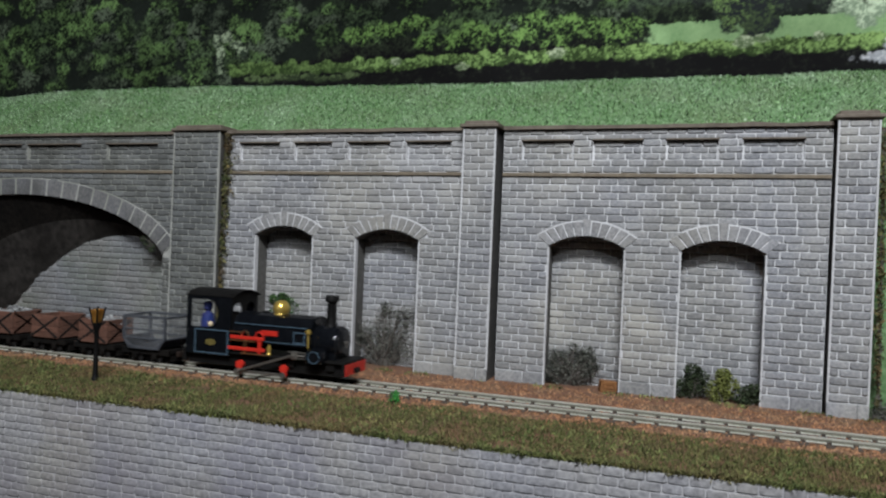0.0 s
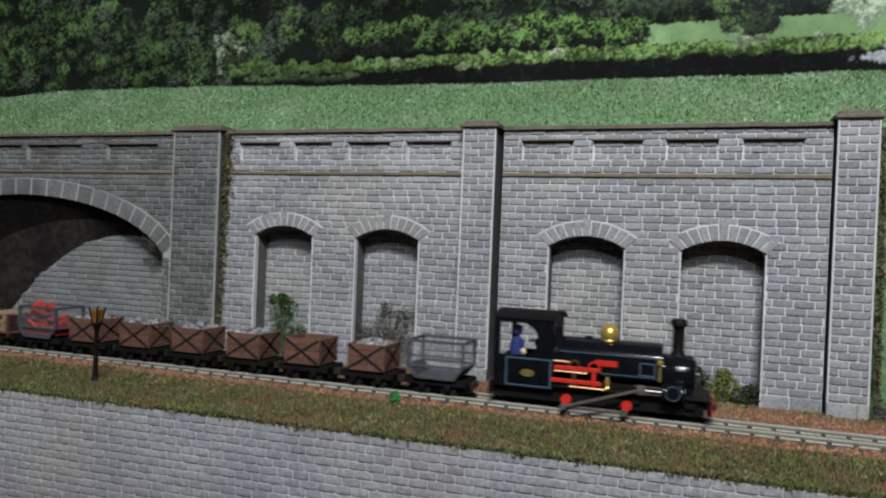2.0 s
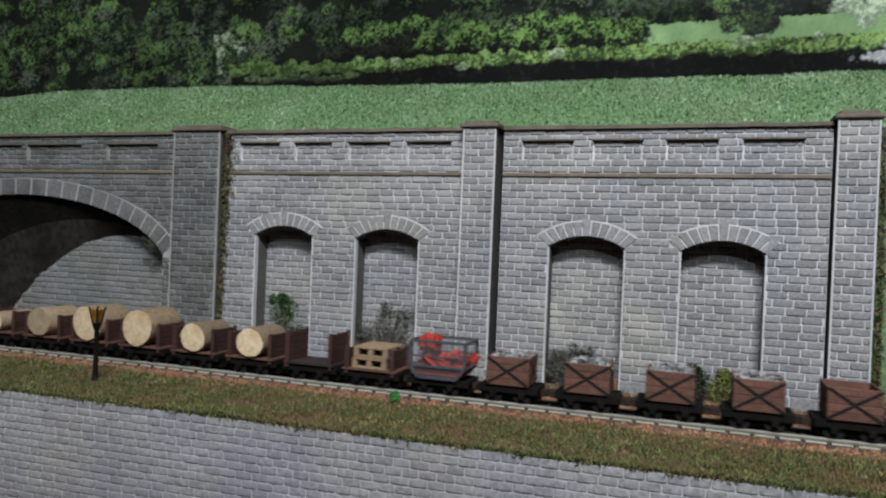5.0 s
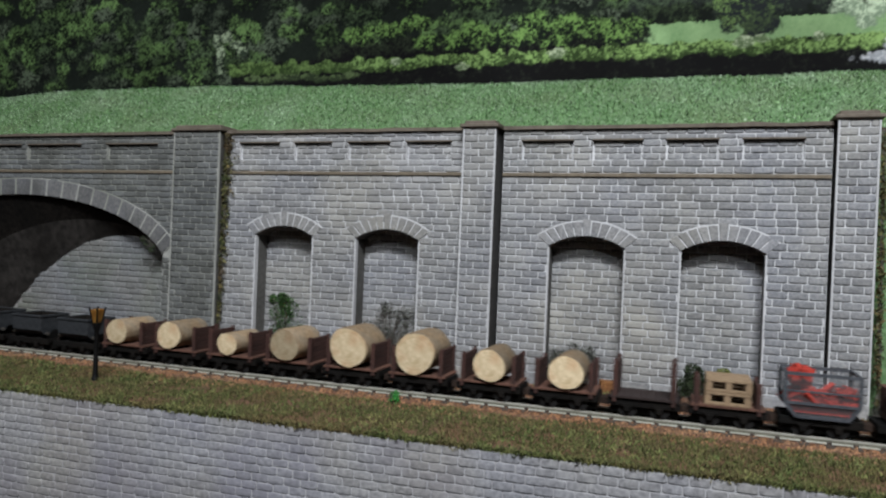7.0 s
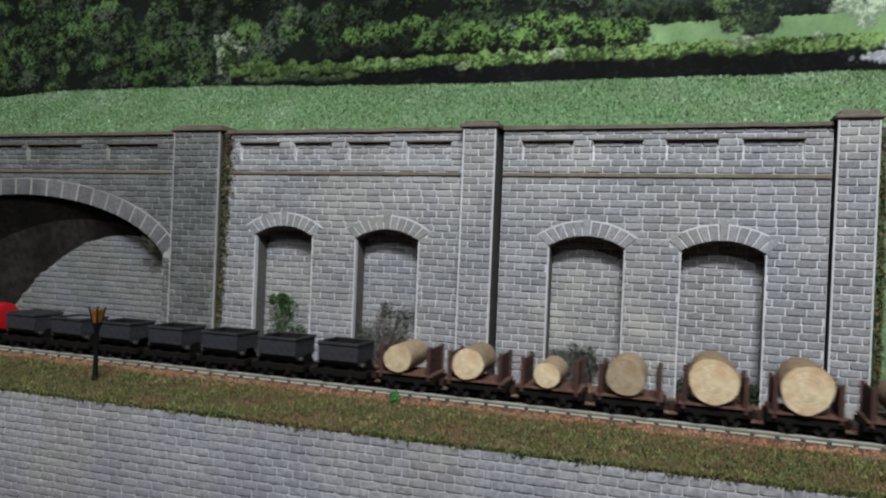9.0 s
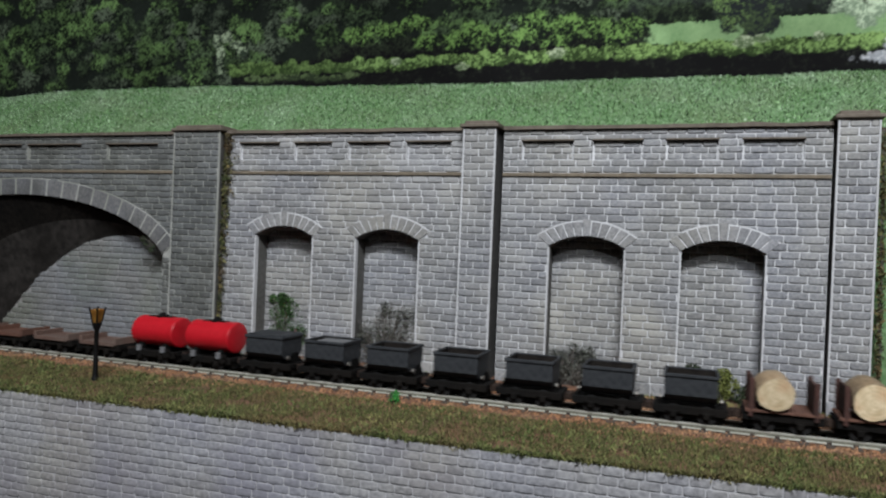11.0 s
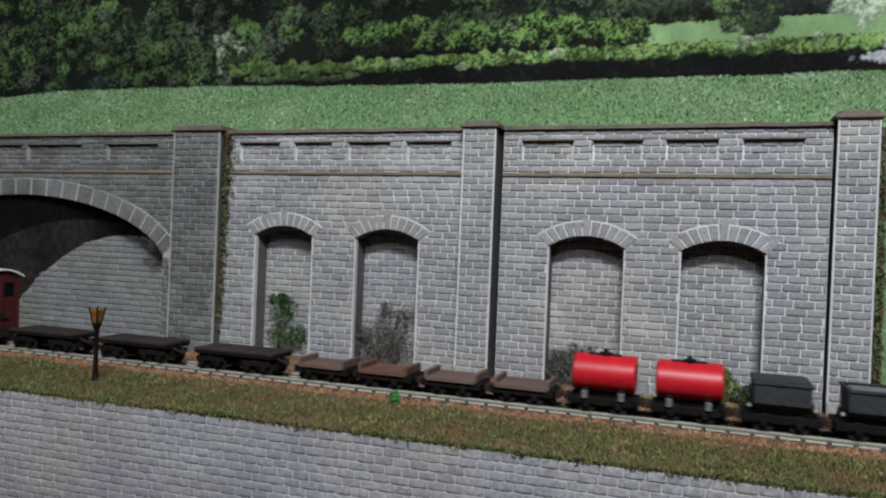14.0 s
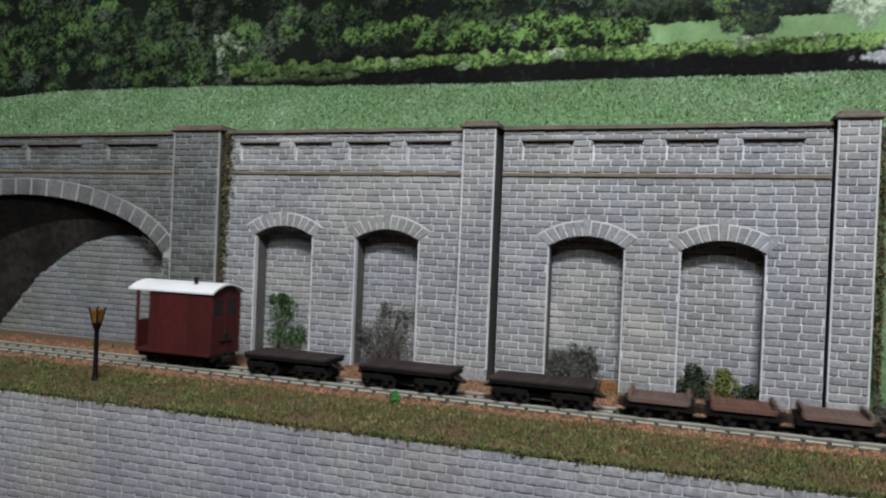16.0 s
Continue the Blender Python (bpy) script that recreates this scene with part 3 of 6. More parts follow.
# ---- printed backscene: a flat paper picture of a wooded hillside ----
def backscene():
    x0, x1, z0, z1 = -440.0, 180.0, 128.0, 226.0
    nx, nz = 1080, 190
    X, Z = np.meshgrid(np.linspace(x0, x1, nx), np.linspace(z0, z1, nz), indexing="ij")
    rng = np.random.RandomState(7)

    def cloud(cell, seed):
        """Smooth random field with the given cell size in millimetres."""
        r = np.random.RandomState(seed)
        g = r.rand(int((x1 - x0) / cell) + 3, int((z1 - z0) / cell) + 3)
        u, v = (X - x0) / cell, (Z - z0) / cell
        i, j = u.astype(int), v.astype(int)
        u, v = u - i, v - j
        u, v = u * u * (3 - 2 * u), v * v * (3 - 2 * v)
        return (g[i, j] * (1 - u) + g[i + 1, j] * u) * (1 - v) + (g[i, j + 1] * (1 - u) + g[i + 1, j + 1] * u) * v
    leaf = 0.34 * cloud(0.62, 11) + 0.26 * cloud(1.2, 1) + 0.22 * cloud(2.4, 2) + 0.18 * cloud(6, 3)
    edge = 0.35 * cloud(1.0, 12) + 0.35 * cloud(2.2, 4) + 0.3 * cloud(5, 5)
    broad = cloud(34, 6)
    C = np.empty((nx, nz, 3))
    C[:] = (0.009, 0.012, 0.009)
    C *= (0.6 + 0.9 * leaf)[..., None]

    def put(cover, shade, dark, light):
        k = np.clip(cover, 0, 1)[..., None]
        t = np.clip(shade, 0, 1)[..., None]
        C[:] = C * (1 - k) + (np.array(dark) * (1 - t) + np.array(light) * t) * k

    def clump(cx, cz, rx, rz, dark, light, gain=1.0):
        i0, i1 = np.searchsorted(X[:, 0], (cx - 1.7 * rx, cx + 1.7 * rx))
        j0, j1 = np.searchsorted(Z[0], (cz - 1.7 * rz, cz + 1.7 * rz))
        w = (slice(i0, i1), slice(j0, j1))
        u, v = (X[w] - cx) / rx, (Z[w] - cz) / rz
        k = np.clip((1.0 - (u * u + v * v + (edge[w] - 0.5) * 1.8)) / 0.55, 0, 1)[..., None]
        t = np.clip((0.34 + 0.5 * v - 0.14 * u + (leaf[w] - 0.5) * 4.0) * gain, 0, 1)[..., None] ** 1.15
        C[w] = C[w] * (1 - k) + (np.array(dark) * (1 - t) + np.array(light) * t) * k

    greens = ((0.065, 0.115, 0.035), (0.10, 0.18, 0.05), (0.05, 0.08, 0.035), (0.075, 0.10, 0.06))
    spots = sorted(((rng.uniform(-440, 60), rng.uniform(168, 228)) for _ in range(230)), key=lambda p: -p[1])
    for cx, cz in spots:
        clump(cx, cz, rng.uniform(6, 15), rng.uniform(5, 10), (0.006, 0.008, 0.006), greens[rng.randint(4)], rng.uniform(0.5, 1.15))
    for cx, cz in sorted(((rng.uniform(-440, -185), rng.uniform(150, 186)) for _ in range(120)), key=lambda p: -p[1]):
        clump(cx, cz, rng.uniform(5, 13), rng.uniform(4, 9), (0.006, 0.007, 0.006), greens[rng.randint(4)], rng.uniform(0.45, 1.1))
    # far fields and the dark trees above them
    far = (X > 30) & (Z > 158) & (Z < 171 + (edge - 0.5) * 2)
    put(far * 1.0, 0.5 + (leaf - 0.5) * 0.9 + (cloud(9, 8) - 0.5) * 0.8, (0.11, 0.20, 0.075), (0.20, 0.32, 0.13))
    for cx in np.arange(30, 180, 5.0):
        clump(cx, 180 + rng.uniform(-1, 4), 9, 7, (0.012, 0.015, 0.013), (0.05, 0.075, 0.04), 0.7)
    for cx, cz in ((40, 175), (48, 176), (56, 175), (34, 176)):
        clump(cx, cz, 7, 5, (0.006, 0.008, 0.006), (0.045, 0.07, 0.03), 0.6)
    # pale clumps that imitate glare in the upper right corner
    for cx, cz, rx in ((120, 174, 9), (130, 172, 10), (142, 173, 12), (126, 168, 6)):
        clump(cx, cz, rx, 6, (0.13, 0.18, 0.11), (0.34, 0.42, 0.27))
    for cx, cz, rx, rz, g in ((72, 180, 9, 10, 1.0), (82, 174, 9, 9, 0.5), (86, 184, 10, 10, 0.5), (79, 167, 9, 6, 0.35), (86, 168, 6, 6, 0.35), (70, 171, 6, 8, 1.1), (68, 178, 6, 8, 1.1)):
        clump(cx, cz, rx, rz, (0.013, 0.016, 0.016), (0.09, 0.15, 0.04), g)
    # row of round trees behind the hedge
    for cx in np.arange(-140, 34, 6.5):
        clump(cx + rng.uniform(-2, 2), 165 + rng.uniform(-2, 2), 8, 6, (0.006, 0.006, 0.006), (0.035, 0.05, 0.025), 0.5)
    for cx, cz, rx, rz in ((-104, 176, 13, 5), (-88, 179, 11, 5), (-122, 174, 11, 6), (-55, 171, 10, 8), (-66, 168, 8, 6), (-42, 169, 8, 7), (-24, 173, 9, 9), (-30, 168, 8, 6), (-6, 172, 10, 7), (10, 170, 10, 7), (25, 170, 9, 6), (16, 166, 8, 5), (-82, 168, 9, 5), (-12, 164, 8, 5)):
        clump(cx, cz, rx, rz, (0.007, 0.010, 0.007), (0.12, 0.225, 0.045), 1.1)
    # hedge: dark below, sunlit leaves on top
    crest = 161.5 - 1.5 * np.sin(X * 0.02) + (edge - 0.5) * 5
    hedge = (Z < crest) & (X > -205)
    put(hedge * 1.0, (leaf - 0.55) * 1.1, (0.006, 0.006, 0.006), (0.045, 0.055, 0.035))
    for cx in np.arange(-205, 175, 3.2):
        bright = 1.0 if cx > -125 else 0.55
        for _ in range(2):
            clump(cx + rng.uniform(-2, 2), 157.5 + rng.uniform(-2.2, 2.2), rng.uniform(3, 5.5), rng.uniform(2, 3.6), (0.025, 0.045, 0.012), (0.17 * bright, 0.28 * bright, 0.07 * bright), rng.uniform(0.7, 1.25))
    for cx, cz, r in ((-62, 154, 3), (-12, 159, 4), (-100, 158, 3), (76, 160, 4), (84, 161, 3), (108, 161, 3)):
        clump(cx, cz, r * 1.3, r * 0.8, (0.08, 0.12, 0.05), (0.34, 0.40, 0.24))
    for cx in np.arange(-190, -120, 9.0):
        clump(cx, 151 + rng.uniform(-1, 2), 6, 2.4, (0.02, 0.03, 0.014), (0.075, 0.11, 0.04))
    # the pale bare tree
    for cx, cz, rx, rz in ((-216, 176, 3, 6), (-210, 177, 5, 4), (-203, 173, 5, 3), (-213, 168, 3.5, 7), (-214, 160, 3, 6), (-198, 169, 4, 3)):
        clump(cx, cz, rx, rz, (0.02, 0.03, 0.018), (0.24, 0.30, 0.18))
    # pale grey clumps: whitish haze at the right edge, painted in
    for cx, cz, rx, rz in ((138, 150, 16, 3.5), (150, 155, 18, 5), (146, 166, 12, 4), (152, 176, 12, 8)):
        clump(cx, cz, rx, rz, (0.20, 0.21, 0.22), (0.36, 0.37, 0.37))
    # random broad tone; the gain towards the right imitates haze
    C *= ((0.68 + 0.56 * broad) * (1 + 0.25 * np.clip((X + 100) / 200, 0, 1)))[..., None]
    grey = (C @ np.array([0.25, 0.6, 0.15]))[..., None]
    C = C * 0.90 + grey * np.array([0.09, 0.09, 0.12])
    verts = np.stack([X, np.full_like(X, 79.6), Z], -1).reshape(-1, 3) * np.array(UNIT)
    idx = np.arange(nx * nz).reshape(nx, nz)
    quads = np.stack([idx[:-1, :-1], idx[1:, :-1], idx[1:, 1:], idx[:-1, 1:]], -1).reshape(-1, 4)
    me = bpy.data.meshes.new("backscene_print")
    me.from_pydata(verts.tolist(), [], quads.tolist())
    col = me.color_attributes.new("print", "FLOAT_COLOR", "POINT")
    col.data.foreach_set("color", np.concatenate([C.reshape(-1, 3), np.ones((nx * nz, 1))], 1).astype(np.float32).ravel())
    m = bpy.data.materials.new("printed_paper")
    m.use_nodes = True
    b = m.node_tree.nodes["Principled BSDF"]
    a = m.node_tree.nodes.new("ShaderNodeVertexColor")
    a.layer_name = "print"
    m.node_tree.links.new(a.outputs["Color"], b.inputs["Base Color"])
    b.inputs["Roughness"].default_value, b.inputs["Specular IOR Level"].default_value = 0.7, 0.03
    me.materials.append(m)
    board = tagged(new("backdrop"), "flat printed picture of a wooded green hillside", "backdrop", kind="structure")
    new("picture_sheet", me).parent = board
    bm = bmesh.new()
    bm_box(bm, x0, x1, 80.0, 84.0, -110, z1)
    part("backing_board", bm, HALL_FLOOR, board)
    set_back(board, 80.0)


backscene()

# ---- the hall round the layout ----
# added enclosure out of view; its dark tone holds down fill light
def hall():
    x0, x1, y0, y1, z0, z1 = -1500, 1150, -1800, 500, -900, 1000
    for nm, dims in (("hall_floor", (x0, x1, y0, y1, z0 - 20, z0)), ("hall_ceiling", (x0, x1, y0, y1, z1, z1 + 20)),
                     ("wall_north", (x0, x1, y1, y1 + 20, z0, z1)), ("wall_south", (x0, x1, y0 - 20, y0, z0, z1)),
                     ("wall_far_west", (x0 - 20, x0, y0, y1, z0, z1)), ("wall_far_east", (x1, x1 + 20, y0, y1, z0, z1))):
        bm = bmesh.new()
        bm_box(bm, *dims)
        tagged(part(nm, bm, HALL_FLOOR if "floor" in nm else HALL), "plain unseen hall enclosure", "hall", kind="structure")
    bm = bmesh.new()
    bm_box(bm, -1345, -425, -52, 52, -18, -6.5)
    bm_box(bm, -425, 165, -30, 58, -18, -6.5)
    bm_box(bm, 165, 965, -52, 52, -18, -6.5)
    bm_box(bm, -440, 180, -44, 105, -130, -112)
    tagged(part("baseboard", bm, HALL_FLOOR), "plain board that carries the layout", "baseboard", kind="structure")


hall()


# ---- the train: materials ----
BLACK = surface("gloss_black_paint", (0.003, 0.0035, 0.0048), (0.006, 0.007, 0.0088), 0.13, 0, 300, 50, 0.0, 0, False, (0.008, 0.008, 0.009), 0.4, 0.28)
SOOT = surface("matt_black_paint", (0.003, 0.003, 0.003), (0.008, 0.0076, 0.0075), 0.6, 0, 500, 60, 0.2, 0, False, (0.012, 0.011, 0.010), 0.4, 0.12)
FRAME = surface("grimy_black_frame", (0.003, 0.003, 0.003), (0.008, 0.0075, 0.007), 0.85, 0, 600, 70, 0.3, 0, False, (0.016, 0.012, 0.009), 0.35, 0.12)
LINING = surface("blue_grey_lining", (0.045, 0.075, 0.105), (0.07, 0.115, 0.155), 0.4)
BRASS = surface("polished_brass", (0.62, 0.42, 0.09), (0.75, 0.54, 0.15), 0.3, 0.7, 300, 50, 0.05)
DULL_BRASS = surface("dull_brass", (0.16, 0.13, 0.035), (0.26, 0.21, 0.07), 0.5, 0.5, 900, 200, 0.2)
COPPER = surface("copper_pipe", (0.55, 0.28, 0.14), (0.7, 0.4, 0.22), 0.35, 1.0, 300, 50)
STEEL = surface("dull_steel", (0.22, 0.21, 0.19), (0.34, 0.32, 0.29), 0.45, 0.9, 500, 60, 0.1)
RED = surface("signal_red_paint", (0.42, 0.016, 0.010), (0.54, 0.028, 0.016), 0.45, 0, 300, 50)
BLUE = surface("matt_blue_paint", (0.008, 0.018, 0.10), (0.02, 0.04, 0.19), 0.7, 0, 900, 200, 0, 0, False, (0.03, 0.012, 0.012), 0.5)
PLANK = surface("brown_plank", (0.085, 0.037, 0.025), (0.155, 0.074, 0.050), 0.8, 0, 900, 90, 0.4, 0.16, False, (0.075, 0.042, 0.032), 0.5)
DARK_PLANK = surface("dark_red_brown_plank", (0.036, 0.015, 0.012), (0.068, 0.029, 0.022), 0.8, 0, 900, 90, 0.4, 0.15, False, (0.028, 0.015, 0.012), 0.5)
DECK = surface("dark_deck_plank", (0.020, 0.014, 0.013), (0.042, 0.029, 0.027), 0.75, 0, 900, 90, 0.4, 0.2, False, (0.045, 0.036, 0.035), 0.4, spec=0.2)
OLIVE_DECK = surface("worn_red_brown_plank", (0.080, 0.047, 0.036), (0.145, 0.088, 0.070), 0.75, 0, 900, 90, 0.4, 0.15, False, (0.12, 0.10, 0.085), 0.5)
COUPLING = surface("grimy_brown_coupling", (0.016, 0.011, 0.009), (0.05, 0.032, 0.024), 0.8, 0, 700, 80, 0.3, 0, False, (0.012, 0.010, 0.009), 0.5, 0.15)
IRON = surface("dark_strap_iron", (0.006, 0.006, 0.006), (0.016, 0.015, 0.0145), 0.7, 0, 700, 80, 0.2, spec=0.2)
RUBBLE = surface("grey_slate_rubble", (0.10, 0.103, 0.105), (0.33, 0.33, 0.325), 0.85, 0, 700, 120, 0.4, 0.6, True)
TUB_INSIDE = surface("dark_tub_inside", (0.007, 0.006, 0.0055), (0.018, 0.015, 0.013), 0.85, 0, 600, 80, 0.3, 0, False, (0.03, 0.022, 0.016), 0.4, 0.1)
SKIP = surface("dark_grey_skip_steel", (0.020, 0.022, 0.025), (0.040, 0.043, 0.047), 0.62, 0.0, 500, 70, 0.25, 0, False, (0.055, 0.058, 0.062), 0.45, 0.15)
LID = surface("mid_grey_sheet", (0.10, 0.105, 0.11), (0.16, 0.16, 0.165), 0.7, 0, 500, 70, 0.3)
TANK_RED = surface("bright_red_enamel", (0.40, 0.007, 0.014), (0.48, 0.010, 0.019), 0.42, 0, 300, 40, 0.02)
VAN_RED = surface("dark_red_van_plank", (0.045, 0.008, 0.0078), (0.078, 0.0135, 0.0125), 0.6, 0, 800, 60, 0.3, 0.16, False, (0.035, 0.009, 0.008), 0.6, 0.25)
VAN_ROOF = surface("white_roof_paint", (0.72, 0.73, 0.74), (0.80, 0.80, 0.80), 0.6, 0, 500, 60, 0.1, 0, False, (0.62, 0.62, 0.62), 0.4)
BARK = surface("pale_brown_bark", (0.17, 0.115, 0.065), (0.33, 0.235, 0.14), 0.9, 0, 600, 110, 0.9, 0.3, False, (0.22, 0.20, 0.16), 0.5)
PALLET = surface("tan_pallet_wood", (0.20, 0.135, 0.08), (0.31, 0.22, 0.135), 0.8, 0, 900, 90, 0.3, 0.14)
AMBER = surface("amber_lantern", (0.26, 0.11, 0.02), (0.52, 0.27, 0.06), 0.35, 0, 500, 90)
REDLOAD = surface("red_clay_load", (0.30, 0.022, 0.016), (0.44, 0.05, 0.03), 0.85, 0, 600, 90, 0.6)
SKELETON = surface("dark_blue_grey_frame", (0.04, 0.044, 0.052), (0.075, 0.08, 0.092), 0.55, 0, 500, 80, 0.1)


def clear_sheet(cover):
    """Cloudy clear plastic of the hopper sides."""
    m = surface("cloudy_clear_plastic", (0.16, 0.165, 0.175), (0.22, 0.225, 0.23), 0.25, 0, 300, 60)
    nt = m.node_tree
    out = nt.nodes["Material Output"]
    mixer, clear = nt.nodes.new("ShaderNodeMixShader"), nt.nodes.new("ShaderNodeBsdfTransparent")
    mixer.inputs[0].default_value = cover
    nt.links.new(clear.outputs[0], mixer.inputs[1])
    nt.links.new(nt.nodes["Principled BSDF"].outputs[0], mixer.inputs[2])
    nt.links.new(mixer.outputs[0], out.inputs["Surface"])
    return m


def end_grain(k=1.0):
    """Sawn log end with faint rings round its own axis."""
    m = surface("sawn_log_end", (0.50 * k, 0.38 * k, 0.22 * k), (0.74 * k, 0.61 * k, 0.41 * k), 0.8, 0, 420, 150, 0.4, 0.16, False, (0.47 * k, 0.26 * k, 0.13 * k), 0.75)
    nt = m.node_tree
    b = nt.nodes["Principled BSDF"]
    tc = nt.nodes.new("ShaderNodeTexCoord")
    wave = nt.nodes.new("ShaderNodeTexWave")
    wave.wave_type, wave.rings_direction = "RINGS", "Y"
    wave.inputs["Scale"].default_value, wave.inputs["Distortion"].default_value = 260, 2.5
    nt.links.new(tc.outputs["Object"], wave.inputs["Vector"])
    mx = nt.nodes.new("ShaderNodeMix")
    mx.data_type, mx.blend_type = "RGBA", "MULTIPLY"
    mx.inputs[0].default_value = 0.12
    nt.links.new(b.inputs["Base Color"].links[0].from_socket, mx.inputs[6])
    nt.links.new(wave.outputs["Color"], mx.inputs[7])
    nt.links.new(mx.outputs[2], b.inputs["Base Color"])
    return m


CLOUDY, CLEAR, SAWN, SAWN_WORN = clear_sheet(0.11), clear_sheet(0.13), end_grain(), end_grain(0.5)


# ---- the train: its way ----
WAY = ((0, 0), (1.5, 98.9), (3.2, 211.2), (4.2, 275.4), (6.3, 404.8), (7, 451.9), (8, 519.3), (9.2, 596.0), (11.3, 731.9), (12.5, 808.0), (14.5, 933.9), (16.5, 1061.1))


def travel(t):
    """Way of the train along the track, in drawing units; it slows a little and picks up again."""
    for (t0, d0), (t1, d1) in zip(WAY, WAY[1:]):
        if t <= t1:
            return d0 + (d1 - d0) * (t - t0) / (t1 - t0)
    return WAY[-1][1]


MOVES = []
STEPS = [i / 2 for i in range(33)]
WHEEL_R = 2.75


def rides(ob, s, y=0.0, z=0.0):
    """Lets a thing run with the train; s is its place in the train."""
    MOVES.append((ob, [(t, pose(*metres(s + travel(t), y, z))) for t in STEPS]))
    for k in ob.children:
        if k.name.startswith("wheelset"):
            x, zz = k.location.x, k.location.z
            MOVES.append((k, [(i / 30, pose(x, 0, zz, 0, math.degrees(travel(i / 30) / WHEEL_R) % 360, 0)) for i in range(481)]))
    return ob


def wheelset(parent, x, r=WHEEL_R):
    bm = bmesh.new()
    for sy in (-1, 1):
        bm_lathe(bm, [(r * 0.75, -0.55), (r + 0.45, -0.5), (r + 0.45, -0.15), (r, 0.0), (r, 0.85), (r * 0.8, 0.9), (r * 0.72, 0.5), (0.8, 0.5), (0.7, 1.0)] if sy < 0 else
                 [(0.7, -1.0), (0.8, -0.5), (r * 0.72, -0.5), (r * 0.8, -0.9), (r, -0.85), (r, 0.0), (r + 0.45, 0.15), (r + 0.45, 0.5), (r * 0.75, 0.55)], (0, -sy * -4.7, 0), "Y", 18)
        for a in range(4):
            t = a * math.pi / 2
            bm_box(bm, -0.3 + 1.3 * math.cos(t), 0.3 + 1.3 * math.cos(t), sy * 5.05 - 0.2, sy * 5.05 + 0.2, -0.3 + 1.3 * math.sin(t), 0.3 + 1.3 * math.sin(t))
    bm_tube(bm, (0, -6, 0), (0, 6, 0), 0.55, seg=10)
    return part("wheelset", bm, IRON, parent, smooth=True, at=(x, 0, r))


def chassis(ob, half, top=6.4, base=None, coupler=True, width=5.6, reach=1.6):
    """Underframe with sole bars, axle boxes, wheels and couplings."""
    base = base or half * 0.45
    bm = bmesh.new()
    for sy in (-1, 1):
        bm_box(bm, -half, half, sy * width - 0.7, sy * width + 0.7, top - 2.6, top, 0.15)
    for x in (-half + 0.6, -half / 3, half / 3, half - 0.6):
        bm_box(bm, x - 0.6, x + 0.6, -width, width, top - 1.8, top - 0.05)
    # added block between the wheels that stops light and view passing beneath
    bm_box(bm, -half * 0.96, half * 0.96, -3.4, 3.4, 0.7, top - 0.4)
    part("underframe", bm, FRAME, ob)
    for sx in (-1, 1):
        wheelset(ob, sx * base)
        for sy in (-1, 1):
            bm = bmesh.new()
            bm_box(bm, sx * base - 1.0, sx * base + 1.0, sy * 6.4 - 0.5, sy * 6.4 + 0.5, 1.9, 3.9, 0.2)
            bm_prism(bm, [(sx * base - 2.6, top - 1.6), (sx * base - 1.4, 3.6), (sx * base + 1.4, 3.6), (sx * base + 2.6, top - 1.6)], sy * 6.4 - 0.3, sy * 6.4 + 0.3)
            part("axle_box", bm, FRAME, ob)
        if coupler:
            bm = bmesh.new()
            x = sx * half
            bm_box(bm, min(x, x + sx * reach), max(x, x + sx * reach), -1.6, 1.6, 2.6, 4.9, 0.2)
            bm_box(bm, x + sx * reach - 0.45, x + sx * reach + 0.45, -3.0, 3.0, 3.0, 5.2, 0.25)
            bm_tube(bm, (x + sx * 0.4, 1.4, 5.2), (x + sx * (reach + 0.6), 1.4, 4.4), 0.35, seg=8)
            bm_tube(bm, (x + sx * 0.4, -1.4, 5.2), (x + sx * (reach + 0.6), -1.4, 4.4), 0.35, seg=8)
            part("coupling", bm, COUPLING, ob, "dark brown coupling loop")


def planks_x(ob, name, x0, x1, y, z0, z1, n, material, thick=0.7):
    """Level side boards."""
    for i in range(n):
        a, b = z0 + (z1 - z0) * i / n, z0 + (z1 - z0) * (i + 1) / n
        bm = bmesh.new()
        bm_box(bm, x0, x1, y - thick / 2, y + thick / 2, a + 0.06, b - 0.06, 0.12)
        part(name, bm, material, ob)


def planks_y(ob, name, x, y0, y1, z0, z1, n, material, thick=0.7):
    for i in range(n):
        a, b = z0 + (z1 - z0) * i / n, z0 + (z1 - z0) * (i + 1) / n
        bm = bmesh.new()
        bm_box(bm, x - thick / 2, x + thick / 2, y0, y1, a + 0.06, b - 0.06, 0.12)
        part(name, bm, material, ob)


def deck(ob, half, width, z, n, material, thick=0.8):
    """Cross boards of a wagon floor."""
    bm0 = bmesh.new()
    w = 2 * half / n
    bm_box(bm0, -w / 2 + 0.04, w / 2 - 0.04, -width, width, -thick, 0, 0.08)
    me = mesh_of("deck_board", bm0, material)
    for i in range(n):
        b = new("deck_board", me)
        b.parent = ob
        b.location = metres(-half + w * (i + 0.5), 0, z)


def strap(bm, a, b, y0, y1, w=0.55):
    """A flat iron from a to b, both (x, z)."""
    d = Vector((b[0] - a[0], b[1] - a[1])).normalized()
    n = Vector((-d.y, d.x)) * w
    bm_prism(bm, [(a[0] + n.x, a[1] + n.y), (b[0] + n.x, b[1] + n.y), (b[0] - n.x, b[1] - n.y), (a[0] - n.x, a[1] - n.y)], y0, y1)


